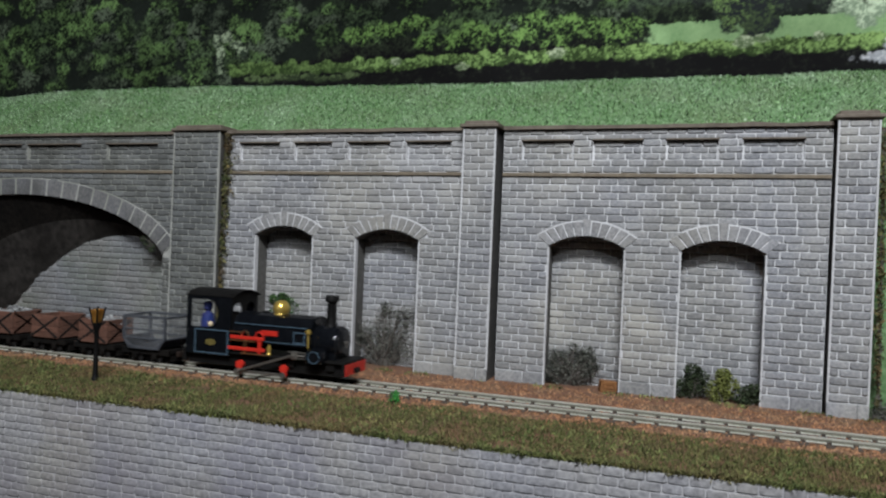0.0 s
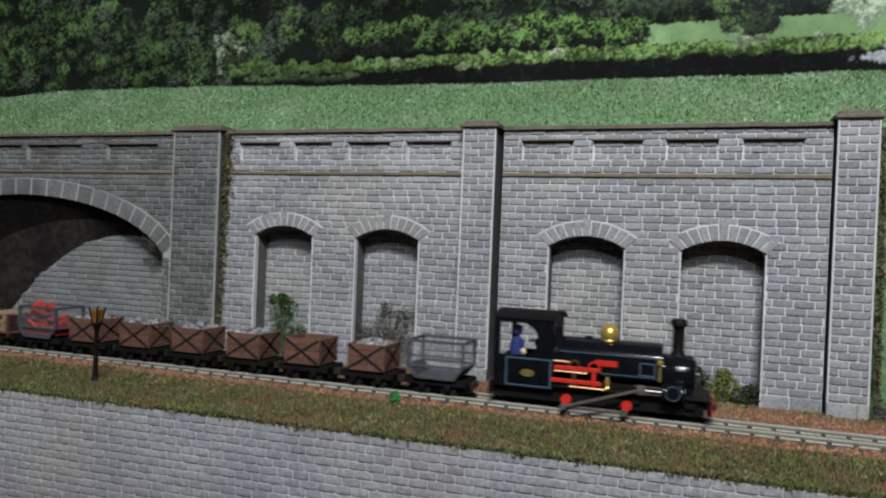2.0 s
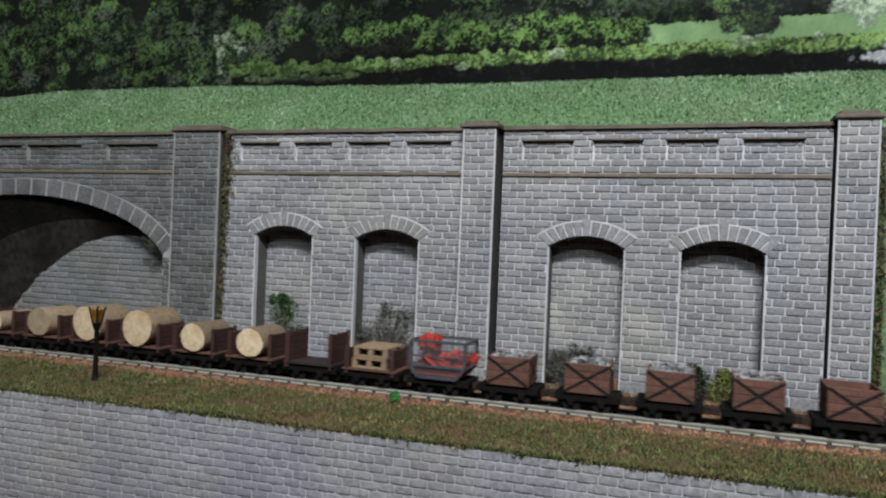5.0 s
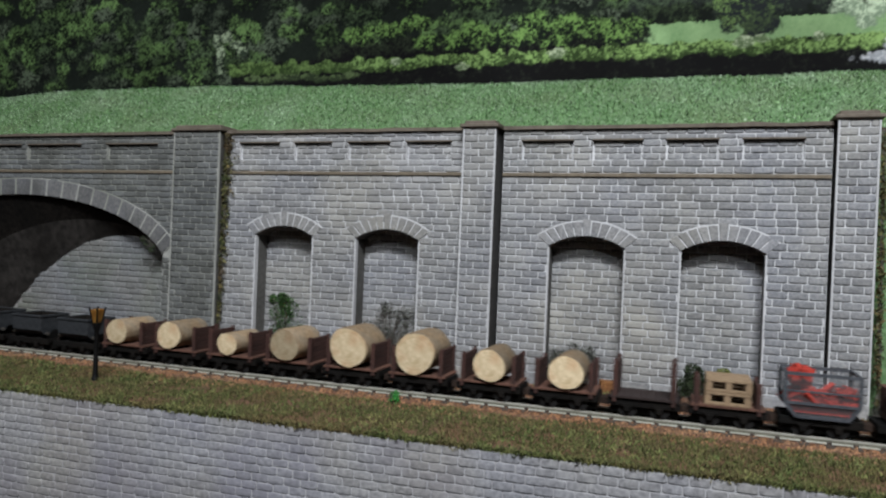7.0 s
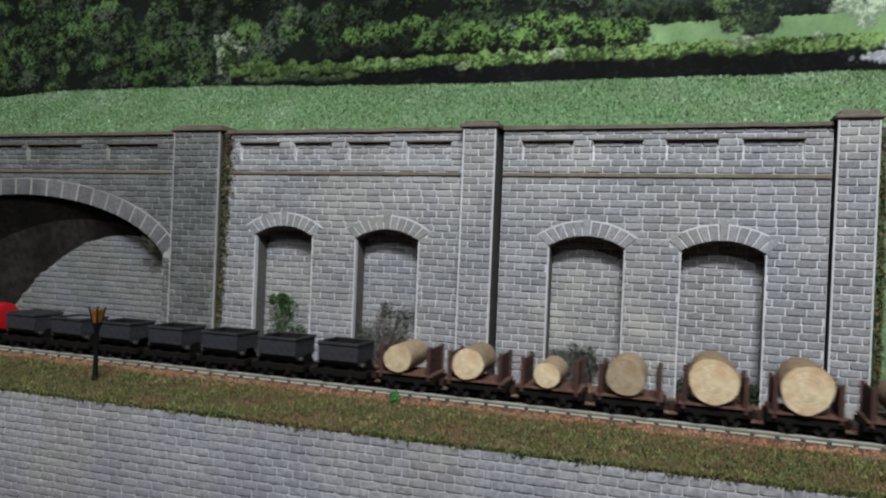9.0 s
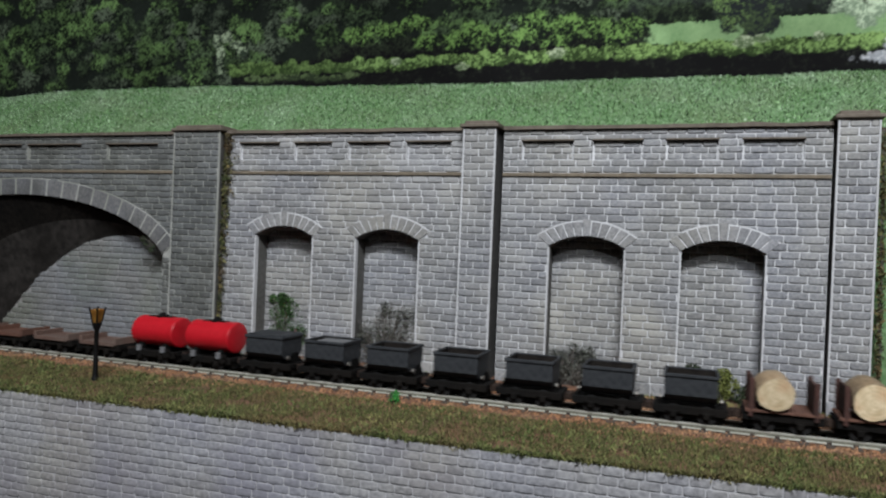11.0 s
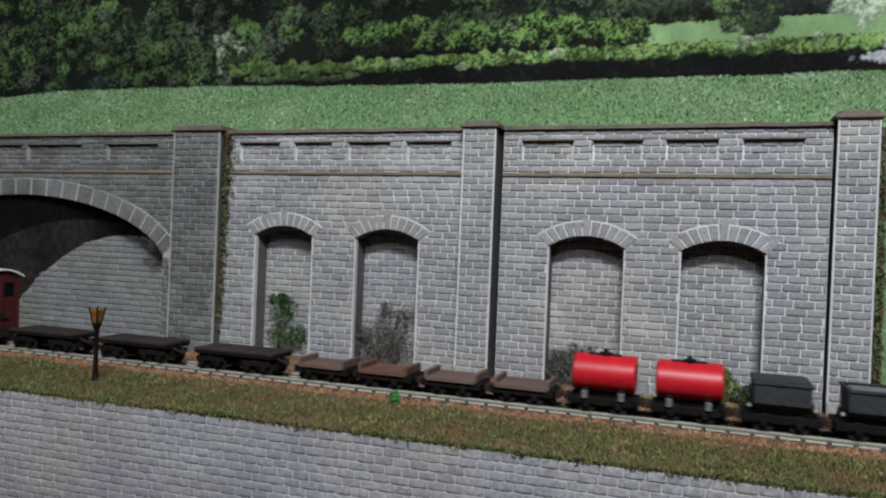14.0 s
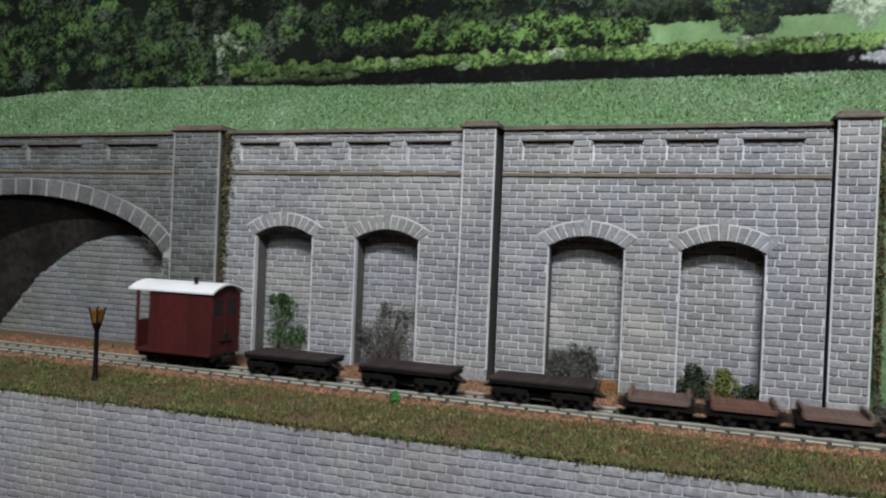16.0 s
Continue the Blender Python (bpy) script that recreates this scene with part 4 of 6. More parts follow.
def lump(name, x0, x1, y0, y1, z0, height, material, count, size, seed, label, category):
    """A heaped load of angular lumps in one mesh."""
    rng = random.Random(seed)
    bm = bmesh.new()
    for _ in range(count):
        x, y = rng.uniform(x0, x1), rng.uniform(y0, y1)
        u, v = (2 * x - x0 - x1) / (x1 - x0), (2 * y - y0 - y1) / (y1 - y0)
        z = z0 + height * (1 - 0.6 * max(abs(u), abs(v))) * rng.uniform(0.3, 1)
        m = Matrix.Translation((x, y, z)) @ Euler([rng.uniform(0, 6) for _ in range(3)]).to_matrix().to_4x4() @ Matrix.Diagonal((size * rng.uniform(0.6, 1.3), size * rng.uniform(0.5, 1.1), size * rng.uniform(0.25, 0.6), 1))
        bmesh.ops.create_cube(bm, size=2.0, matrix=m)
    bm_box(bm, x0, x1, y0, y1, z0 - 2, z0 + height * 0.25)
    return tagged(part(name, bm, material), label, category, kind="stuff")


# ---- the locomotive ----
def locomotive():
    s0 = -120.5
    ob = empty("steam_locomotive", "black saddle tank engine with brass dome and red details", "locomotive")
    # frames, footplate
    bm = bmesh.new()
    for sy in (-1, 1):
        bm_box(bm, -36, 35, sy * 6.2 - 0.5, sy * 6.2 + 0.5, 2.6, 8.2, 0.2)
    bm_box(bm, -34, 33, -5.7, 5.7, 4.5, 7.0)
    part("frame", bm, SOOT, ob)
    bm = bmesh.new()
    bm_box(bm, -37, 37, -8.4, 8.4, 8.0, 8.9, 0.2)
    part("footplate", bm, SOOT, ob)
    for x in (-37, 36.5):
        bm = bmesh.new()
        bm_box(bm, x - 0.8, x + 0.8, -8.2, 8.2, 3.4, 8.2, 0.25)
        beam = part("buffer_beam", bm, SOOT, ob)
        if x > 0:
            bm = bmesh.new()
            bm_box(bm, x + 0.75, x + 1.0, -8.0, 8.0, 3.6, 8.0)
            part("beam_face", bm, RED, beam, "red painted face of the beam")
        bm = bmesh.new()
        bm_box(bm, x - 2.4, x + 2.4, -1.6, 1.6, 4.0, 6.0, 0.4)
        part("coupling", bm, SOOT, ob)
    # boiler and smokebox
    bm = bmesh.new()
    bm_tube(bm, (-15, 0, 16.0), (22, 0, 16.0), 6.0, seg=32)
    part("boiler", bm, BLACK, ob, smooth=True)
    bm = bmesh.new()
    bm_tube(bm, (-21.5, 0, 18.5), (-14.8, 0, 18.5), 6.2, seg=28)
    bm_tube(bm, (-23.0, -1.5, 22.0), (-21.4, -1.5, 22.0), 1.0, seg=14)
    bm_tube(bm, (-24.4, -4.2, 23.4), (-21.0, -0.5, 23.4), 0.35, seg=8)
    part("backhead", bm, SOOT, ob, "black boiler backhead with regulator", True)
    # cream knob on an added rod, in place of the driver's hand
    bm = bmesh.new()
    bm_lathe(bm, [(0.2, 18.4), (0.9, 18.8), (1.1, 19.6), (0.8, 20.4), (0.2, 20.7)], (-26.0, -6.4, 0), "Z", 12)
    bm_tube(bm, (-26.0, -6.4, 9.0), (-26.0, -6.4, 18.6), 0.35, seg=8)
    part("brake_handle", bm, SAWN, ob, "cream knob on a rod, standing for the driver's hand", True)
    bm = bmesh.new()
    bm_lathe(bm, [(6.3, 21.6), (6.5, 22.0), (6.5, 30.6), (6.2, 31.2), (5.3, 31.3), (5.0, 31.9), (1.0, 32.4)], (0, 0, 15.6), "X", 32)
    bm_prism(bm, [(22, 9), (31, 9), (31, 13), (22, 13)], -5.2, 5.2)
    part("smokebox", bm, BLACK, ob, "gloss black smokebox with round door", True)
    bm = bmesh.new()
    bm_tube(bm, (32.2, 0, 15.6), (33.2, 0, 15.6), 0.6, seg=10)
    bm_tube(bm, (33, 0, 15.6), (33, 0, 13.4), 0.25, seg=8)
    part("door_handle", bm, STEEL, ob)
    # saddle tank, an upturned U over the boiler
    prof = []
    for i in range(13):
        a = math.pi * (0.06 + 0.88 * i / 12)
        prof.append((7.7 * math.cos(a), 17.6 + 8.0 * math.sin(a) ** 0.8))
    prof = [(7.7, 13.6)] + prof + [(-7.7, 13.6)]
    bm = bmesh.new()
    a = [bm.verts.new((-14.4, y, z)) for y, z in prof]
    b = [bm.verts.new((21.2, y, z)) for y, z in prof]
    for i in range(len(prof) - 1):
        bm.faces.new((a[i], a[i + 1], b[i + 1], b[i]))
    bm.faces.new((a[0], b[0], b[-1], a[-1]))
    bm.faces.new(a[::-1])
    bm.faces.new(b)
    bmesh.ops.bevel(bm, geom=[e for e in bm.edges if abs(e.verts[0].co.x - e.verts[1].co.x) < 0.01], offset=0.35, segments=2, affect="EDGES")
    tank = part("saddle_tank", bm, BLACK, ob, "gloss black saddle tank with pale blue lines", True)
    for sy in (-1, 1):
        bm = bmesh.new()
        y = sy * 7.75
        for z in (14.4, 21.1):
            bm_box(bm, -13, 20, y - 0.08, y + 0.08, z - 0.16, z + 0.16)
        part("lining_stripe", bm, LINING, tank)
        bm = bmesh.new()
        for x0, x1, z0, z1 in ((14, 19.2, 14.8, 15.2), (14, 19.2, 18.9, 19.3), (14, 14.4, 14.8, 19.3), (18.8, 19.2, 14.8, 19.3)):
            bm_box(bm, x0, x1, y - 0.1, y + 0.1, z0, z1)
        part("lining_panel", bm, LINING, tank)
        bm = bmesh.new()
        bm_box(bm, -0.5, 6.8, y - 0.22, y + 0.22, 16.9, 19.0, 0.1)
        part("nameplate", bm, RED, tank, "red name plate")
    bm = bmesh.new()
    bm_lathe(bm, [(1.7, 0), (1.7, 0.6), (0.5, 1.0)], (-4, 0, 25.2), "Z", 16)
    part("tank_filler", bm, SOOT, tank)
    # dome and chimney
    bm = bmesh.new()
    bm_lathe(bm, [(4.1, 24.2), (3.2, 24.9), (2.85, 25.6), (3.15, 26.3), (3.3, 27.3), (3.2, 28.3), (2.8, 29.4), (2.1, 30.3), (1.2, 30.8), (0.3, 31.0)], (3.0, 0, 0), "Z", 28)
    part("dome", bm, BRASS, ob, "polished brass dome", True)
    bm = bmesh.new()
    bm_lathe(bm, [(3.6, 20.6), (2.6, 21.6), (2.05, 23.0), (1.85, 31.2), (2.0, 31.6), (2.75, 32.2), (2.75, 33.6), (2.3, 34.4), (1.4, 34.4)], (26.0, 0, 0), "Z", 24)
    part("chimney", bm, SOOT, ob, "tall black chimney", True)
    # cab
    for sy in (-1, 1):
        y = sy * 8.2
        bm = bmesh.new()
        rear = -36.0 if sy < 0 else -34.2
        bm_box(bm, rear, -14.6, y - 0.4, y + 0.4, 7.0, 18.4, 0.12)
        bm_box(bm, -20.6, -14.6, y - 0.4, y + 0.4, 18.3, 31.6, 0.12)
        bm_box(bm, rear, rear + 2.0, y - 0.4, y + 0.4, 18.3, 31.6, 0.12)
        bm_box(bm, rear + 1.5, -17, y - 0.4, y + 0.4, 30.0, 31.6)
        # rounded front end of the doorway
        for zc, up in ((24.2, 1), (24.2, -1)):
            arc = [(-26.4 + 5.9 * math.cos(t * math.pi / 20), zc + up * 5.9 * math.sin(t * math.pi / 20)) for t in range(11)]
            for p, q in zip(arc, arc[1:]):
                bm_prism(bm, [p, q, (q[0], zc + up * 6.2), (-20.3, zc + up * 6.2), (-20.3, p[1])][:4] if q[0] > -26 else [p, q, (-20.3, zc + up * 6.2)], y - 0.38, y + 0.38)
        side = part("cab_side", bm, BLACK, ob, "black cab side with blue lined panel")
        bm = bmesh.new()
        yy = y + sy * 0.45
        for x0, x1, z0, z1 in ((-31.6, -15.4, 7.5, 8.0), (-31.6, -15.4, 17.2, 17.7), (-31.6, -31.1, 7.5, 17.7), (-15.9, -15.4, 7.5, 17.7)):
            bm_box(bm, x0, x1, yy - 0.1, yy + 0.1, z0, z1)
        part("lining_panel", bm, LINING, side)
        bm = bmesh.new()
        bm_lathe(bm, [(1.0, -0.15), (1.0, 0.15), (0.9, 0.2)], (0, 0, 0), "Y", 20)
        bmesh.ops.scale(bm, vec=(2.5, 1, 1.35), verts=bm.verts[:])
        bmesh.ops.translate(bm, vec=(-23.8, yy, 12.3), verts=bm.verts[:])
        part("works_plate", bm, DULL_BRASS, side, "oval dull brass works plate", True)
    bm = bmesh.new()
    bm_box(bm, -15.4, -14.6, -8.0, 8.0, 8.5, 22.0)
    bm_box(bm, -15.4, -14.6, -8, 8, 30.2, 33.0)
    for yc in (-4.1, 4.1):
        n = 24
        for i in range(n):
            t0, t1 = 2 * math.pi * i / n, 2 * math.pi * (i + 1) / n
            quad = []
            for t, k in ((t0, 0), (t1, 0), (t1, 1), (t0, 1)):
                c, q = math.cos(t), math.sin(t)
                m = 4.1 / max(abs(c), abs(q)) if k else 2.9
                quad.append((yc + c * m, 26.1 + q * m))
            a = [bm.verts.new((-14.7, y, z)) for y, z in quad]
            b = [bm.verts.new((-15.3, y, z)) for y, z in quad]
            bm.faces.new(a)
            bm.faces.new(b[::-1])
            bm.faces.new((a[0], b[0], b[1], a[1]))
    part("cab_front", bm, SOOT, ob)
    bm = bmesh.new()
    bm_box(bm, -34.4, -33.6, -7.8, 7.8, 8.5, 17.6)
    part("cab_back", bm, SOOT, ob)
    bm = bmesh.new()
    prof = [(-8.8, 31.4)] + [(-8.8 + 17.6 * i / 8, 31.5 + 2.6 * math.sin(math.pi * i / 8) ** 0.75) for i in range(9)] + [(8.8, 31.4)]
    top = [(y, z + 0.35) for y, z in prof[1:-1]]
    loop = prof[1:-1] + top[::-1]
    a = [bm.verts.new((-36.4, y, z)) for y, z in loop]
    b = [bm.verts.new((-13.4, y, z)) for y, z in loop]
    n = len(loop)
    for i in range(n):
        bm.faces.new((a[i], a[(i + 1) % n], b[(i + 1) % n], b[i]))
    bm.faces.new(a[::-1])
    bm.faces.new(b)
    part("cab_roof", bm, SOOT, ob, "low arched matt black roof", True)
    # pipes and red rods beside the firebox
    for z, x0, x1 in ((15.4, -14.5, 1.5), (10.8, -15.5, 1.8)):
        bm = bmesh.new()
        bm_box(bm, x0, x1, -8.9, -8.2, z - 0.75, z + 0.75, 0.2)
        part("red_lever", bm, RED, ob)
    for z, x0, x1 in ((17.6, -14.5, -8.5), (14.1, -14.5, -3), (9.0, -9.0, 3.0)):
        bm = bmesh.new()
        bm_tube(bm, (x0, -8.7, z), (x1, -8.7, z), 0.32, seg=8)
        part("pipe", bm, COPPER, ob, "thin copper pipe")
    for x in (-7.5, -0.8):
        bm = bmesh.new()
        for i in range(10):
            t0, t1 = math.pi * i / 10, math.pi * (i + 1) / 10
            bm_tube(bm, (x + 1.8 * math.cos(t0), -8.7, 15.8 + 2.4 * math.sin(t0)), (x + 1.8 * math.cos(t1), -8.7, 15.8 + 2.4 * math.sin(t1)), 0.4, seg=6)
        bm_box(bm, x - 0.7, x + 0.7, -8.8, -7.8, 9.2, 15.8, 0.15)
        part("injector", bm, COPPER if x < -5 else RED, ob)
    bm = bmesh.new()
    bm_lathe(bm, [(0.5, 9.0), (0.9, 9.6), (0.6, 10.2), (0.9, 12.0), (0.4, 13.4)], (3.8, -8.5, 0), "Z", 10)
    part("lubricator", bm, BRASS, ob, "small brass lubricator", True)
    bm = bmesh.new()
    bm_tube(bm, (20.6, -7.6, 13.4), (20.6, -7.6, 19.6), 0.4, seg=8)
    bm_lathe(bm, [(0.4, 18.6), (1.0, 19.1), (1.0, 20.2), (0.4, 20.8)], (20.6, -7.6, 0), "Z", 12)
    part("sand_pipe", bm, BRASS, ob, smooth=True)
    # cylinders, slide bars
    for sy in (-1, 1):
        bm = bmesh.new()
        bm_lathe(bm, [(2.4, 21.5), (2.9, 21.6), (2.9, 22.3), (2.5, 22.5), (2.5, 27.6), (2.9, 27.8), (2.9, 28.4), (2.2, 28.8)], (0, sy * 8.2, 10.2), "X", 20)
        bm_box(bm, 22.2, 28, sy * 6 - 1.5, sy * 6 + 1.5, 8, 13.6)
        part("cylinder", bm, BLACK, ob, smooth=True)
        bm = bmesh.new()
        for z in (11.4, 9.0):
            bm_box(bm, 12.5, 21.6, sy * 8.6 - 0.35, sy * 8.6 + 0.35, z - 0.2, z + 0.2)
        part("slide_bar", bm, STEEL, ob)
    bm = bmesh.new()
    for i in range(24):
        t0, t1 = math.pi * i / 12, math.pi * (i + 1) / 12
        bm_tube(bm, (25.1 + 2.35 * math.cos(t0), -10.85, 10.4 + 2.35 * math.sin(t0)), (25.1 + 2.35 * math.cos(t1), -10.85, 10.4 + 2.35 * math.sin(t1)), 0.17, seg=6)
    part("lining_ring", bm, LINING, ob)
    bm = bmesh.new()
    bm_tube(bm, (25.1, -10.8, 10.4), (25.1, -7.5, 10.4), 2.6, seg=20)
    part("valve_cover", bm, BLACK, ob, smooth=True)
    for x in (13.0, 30.5):
        bm = bmesh.new()
        bm_prism(bm, [(x - 2.4, 8.0), (x - 1.5, 5.0), (x + 1.5, 5.0), (x + 2.4, 8.0)], -7.6, -6.8)
        part("step_bracket", bm, SOOT, ob)
    # driving wheels, fly cranks and rods; one turn takes 0.4 seconds
    r, throw, turn = 4.157, 2.5, 360 / (2 * math.pi * 4.157)
    angle = [(i / 30, turn * travel(i / 30) + 180) for i in range(481)]

    def spin(part_ob, x, z, y=0.0):
        MOVES.append((part_ob, [(t, pose(*metres(x, y, z), 0, a % 360, 0)) for t, a in angle]))
    for x in (-10.0, 10.4):
        bm = bmesh.new()
        for sy in (-1, 1):
            bm_lathe(bm, [(r * 0.6, -0.6), (r + 0.5, -0.5), (r + 0.5, -0.1), (r, 0), (r, 0.9), (r * 0.82, 0.9), (r * 0.78, 0.5), (1.3, 0.5), (1.2, 1.0)], (0, sy * 4.6, 0), "Y", 24)
            for k in range(8):
                t = k * math.pi / 4
                bm_tube(bm, (1.0 * math.cos(t), sy * 4.8, 1.0 * math.sin(t)), (3.3 * math.cos(t), sy * 4.8, 3.3 * math.sin(t)), 0.35, seg=6)
        bm_tube(bm, (0, -7.4, 0), (0, 7.4, 0), 0.8, seg=12)
        w = part("driving_wheelset", bm, IRON, ob, "black driving wheels on one axle", True, (x, 0, r))
        spin(w, x, r)
        for sy in (-1, 1):
            bm = bmesh.new()
            bm_tube(bm, (0, -0.6, 0), (0, 0.6, 0), 1.75, seg=20)
            bm_box(bm, -1.1, 1.1, -0.55, 0.55, -0.2, throw, 0.2)
            bm_tube(bm, (0, -0.6, throw), (0, 0.6, throw), 1.2, seg=16)
            c = part("fly_crank", bm, RED, ob, "red fly crank", True, (x, sy * 7.7, r))
            spin(c, x, r, sy * 7.7)
    for sy in (-1, 1):
        bm = bmesh.new()
        bm_box(bm, -10.2, 10.2, -0.3, 0.3, -0.55, 0.55, 0.15)
        for x in (-10.2, 10.2):
            bm_tube(bm, (x, -0.5, 0), (x, 0.5, 0), 1.15, seg=14)
        rod = part("coupling_rod", bm, STEEL, ob, "dull steel coupling rod", True, (0.2, sy * 8.9, r))
        MOVES.append((rod, [(t, pose(*metres(0.2 + throw * math.sin(radians(a)), sy * 8.9, r + throw * math.cos(radians(a))))) for t, a in angle]))
        length, zc = 27.0, 10.2
        bm = bmesh.new()
        bm_box(bm, 0, length, -0.3, 0.3, -0.5, 0.5, 0.15)
        bm_tube(bm, (0, -0.5, 0), (0, 0.5, 0), 1.1, seg=14)
        rod = part("connecting_rod", bm, STEEL, ob, "dull steel connecting rod", True, (-10, sy * 9.7, r))
        cross = bmesh.new()
        bm_box(cross, -1.4, 1.4, -0.8, 0.8, -1.6, 1.6, 0.3)
        bm_tube(cross, (0, 0, 0), (6.5, 0, 0), 0.4, seg=8)
        head = part("crosshead", cross, STEEL, ob, "dull steel crosshead", True, (16, sy * 8.9, zc))
        rod_rows, head_rows = [], []
        for t, a in angle:
            px, pz = -10 + throw * math.sin(radians(a)), r + throw * math.cos(radians(a))
            rise = zc - pz
            run = math.sqrt(length ** 2 - rise ** 2)
            rod_rows.append((t, pose(*metres(px, sy * 9.7, pz), 0, -math.degrees(math.atan2(rise, run)), 0)))
            head_rows.append((t, pose(*metres(px + run, sy * 8.9, zc))))
        MOVES.append((rod, rod_rows))
        MOVES.append((head, head_rows))
    rides(ob, s0)
    # toy driver: one plain shape
    bm = bmesh.new()
    bm_lathe(bm, [(2.2, 9), (2.4, 14), (2.7, 20), (2.3, 23.5), (1.0, 24.4), (1.0, 25), (1.7, 25.8), (1.8, 27.2), (1.9, 27.6), (1.6, 28.6), (0.4, 29)], (0, 0, 0), "Z", 16)
    doll = tagged(part("toy_driver", bm, BLUE, smooth=True), "plain blue toy driver figure in the engine cab", "figurine")
    rides(doll, s0 - 28.8, -4.6)


locomotive()


# ---- wagons ----
def hopper_wagon(s, label, sheet):
    ob = empty("hopper_wagon", label, "wagon", "hopper wagons")
    chassis(ob, 12.0, 6.2, 5.0)
    outline = [(-10.6, 20.2), (-10.6, 10.8), (-7.4, 6.6), (7.4, 6.6), (10.6, 10.8), (10.6, 20.2)]
    for sy in (-1, 1):
        y = sy * 7.0
        bm = bmesh.new()
        bm_prism(bm, outline, y - 0.25, y + 0.25)
        part("side_panel", bm, sheet, ob, "cloudy clear side panel")
        bm = bmesh.new()
        for a, b in zip(outline, outline[1:] + outline[:1]):
            strap(bm, a, b, y - 0.55, y + 0.55, 0.5)
        strap(bm, (-10.6, 10.8), (10.6, 10.8), y - 0.5, y + 0.5, 0.4)
        strap(bm, (-10.6, 14.6), (10.6, 14.6), y - 0.4, y + 0.4, 0.25)
        part("side_frame", bm, SKELETON, ob)
    for sx in (-1, 1):
        bm = bmesh.new()
        bm_box(bm, sx * 10.6 - 0.25, sx * 10.6 + 0.25, -6.7, 6.7, 10.8, 20.0)
        part("end_panel", bm, sheet, ob)
        bm = bmesh.new()
        bm_box(bm, sx * 10.6 - 0.5, sx * 10.6 + 0.5, -7, 7, 19.7, 20.7, 0.15)
        bm_box(bm, sx * 10.6 - 0.5, sx * 10.6 + 0.5, -7, 7, 10.3, 11.1, 0.15)
        part("end_rail", bm, SKELETON, ob)
        bm = bmesh.new()
        v = [bm.verts.new(p) for p in ((sx * 10.5, -6.7, 10.8), (sx * 10.5, 6.7, 10.8), (sx * 7.4, 6.7, 6.7), (sx * 7.4, -6.7, 6.7))]
        bm.faces.new(v)
        bmesh.ops.solidify(bm, geom=bm.faces[:], thickness=0.4)
        part("chute", bm, SKELETON, ob)
    bm = bmesh.new()
    bm_box(bm, -7.4, 7.4, -6.7, 6.7, 6.4, 6.9)
    part("floor_plate", bm, SKELETON, ob)
    return rides(ob, s)


hopper_wagon(-179.3, "grey hopper wagon with cloudy clear empty sides", CLOUDY)
hopper_wagon(-371.2, "grey hopper wagon with clear sides carrying red lumps", CLEAR)
rides(lump("red_load", -9, 9.5, -5.8, 5.8, 9.5, 7.5, REDLOAD, 26, 2.6, 4, "heap of bright red lumps in the hopper wagon", "load"), -371.2)
rides(lump("red_load", -8.5, -2.5, -4, 4, 18.0, 4.2, REDLOAD, 14, 1.7, 6, "red lumps heaped above the hopper's rim", "load"), -371.2)


def slate_wagon():
    ob = empty("slate_wagon", "brown planked slate wagon with crossed black irons", "wagon", "slate wagons")
    chassis(ob, 11.0, 6.2, 5.2, reach=2.4)
    for sy in (-1, 1):
        planks_x(ob, "side_plank", -7.7, 7.7, sy * 6.8, 6.5, 17.0, 4, PLANK)
        bm = bmesh.new()
        y = sy * 7.25
        strap(bm, (-7.4, 16.6), (7.4, 7.0), y - 0.15, y + 0.15, 0.42)
        strap(bm, (-7.4, 7.0), (7.4, 16.6), y - 0.15, y + 0.15, 0.42)
        part("cross_iron", bm, IRON, ob)
    for sx in (-1, 1):
        planks_y(ob, "end_plank", sx * 7.4, -6.5, 6.5, 6.5, 17.0, 4, PLANK)
        bm = bmesh.new()
        for ya, yb in ((-6.2, 6.2), (6.2, -6.2)):
            d = Vector((yb - ya, 9.6)).normalized()
            n = Vector((-d.y, d.x)) * 0.42
            v = [bm.verts.new((sx * 7.9, ya + n.x, 7.0 + n.y)), bm.verts.new((sx * 7.9, yb + n.x, 16.6 + n.y)), bm.verts.new((sx * 7.9, yb - n.x, 16.6 - n.y)), bm.verts.new((sx * 7.9, ya - n.x, 7.0 - n.y))]
            bm.faces.new(v)
        bmesh.ops.solidify(bm, geom=bm.faces[:], thickness=0.25)
        part("end_iron", bm, IRON, ob)
    bm = bmesh.new()
    bm_box(bm, -7.2, 7.2, -6.5, 6.5, 6.3, 6.9)
    part("floor_board", bm, PLANK, ob)
    return ob


first = slate_wagon()
SLATE_AT = (-207.3, -234.9, -262.1, -289.3, -316.6, -344.6)
for i, s in enumerate(SLATE_AT):
    w = first if i == 0 else copy_thing(first, pose(0, 0, 0))
    if i == 1:
        tagged(w, "empty brown planked slate wagon with crossed black irons")
    rides(w, s)
for i, s in enumerate(SLATE_AT):
    if i != 1:
        rides(lump("slate_load", -6.6, 6.6, -5.8, 5.8, 14.0, 4.6, RUBBLE, 110, 1.15, 20 + i, "heaped pale grey slate rubble in a wagon", "load"), s)


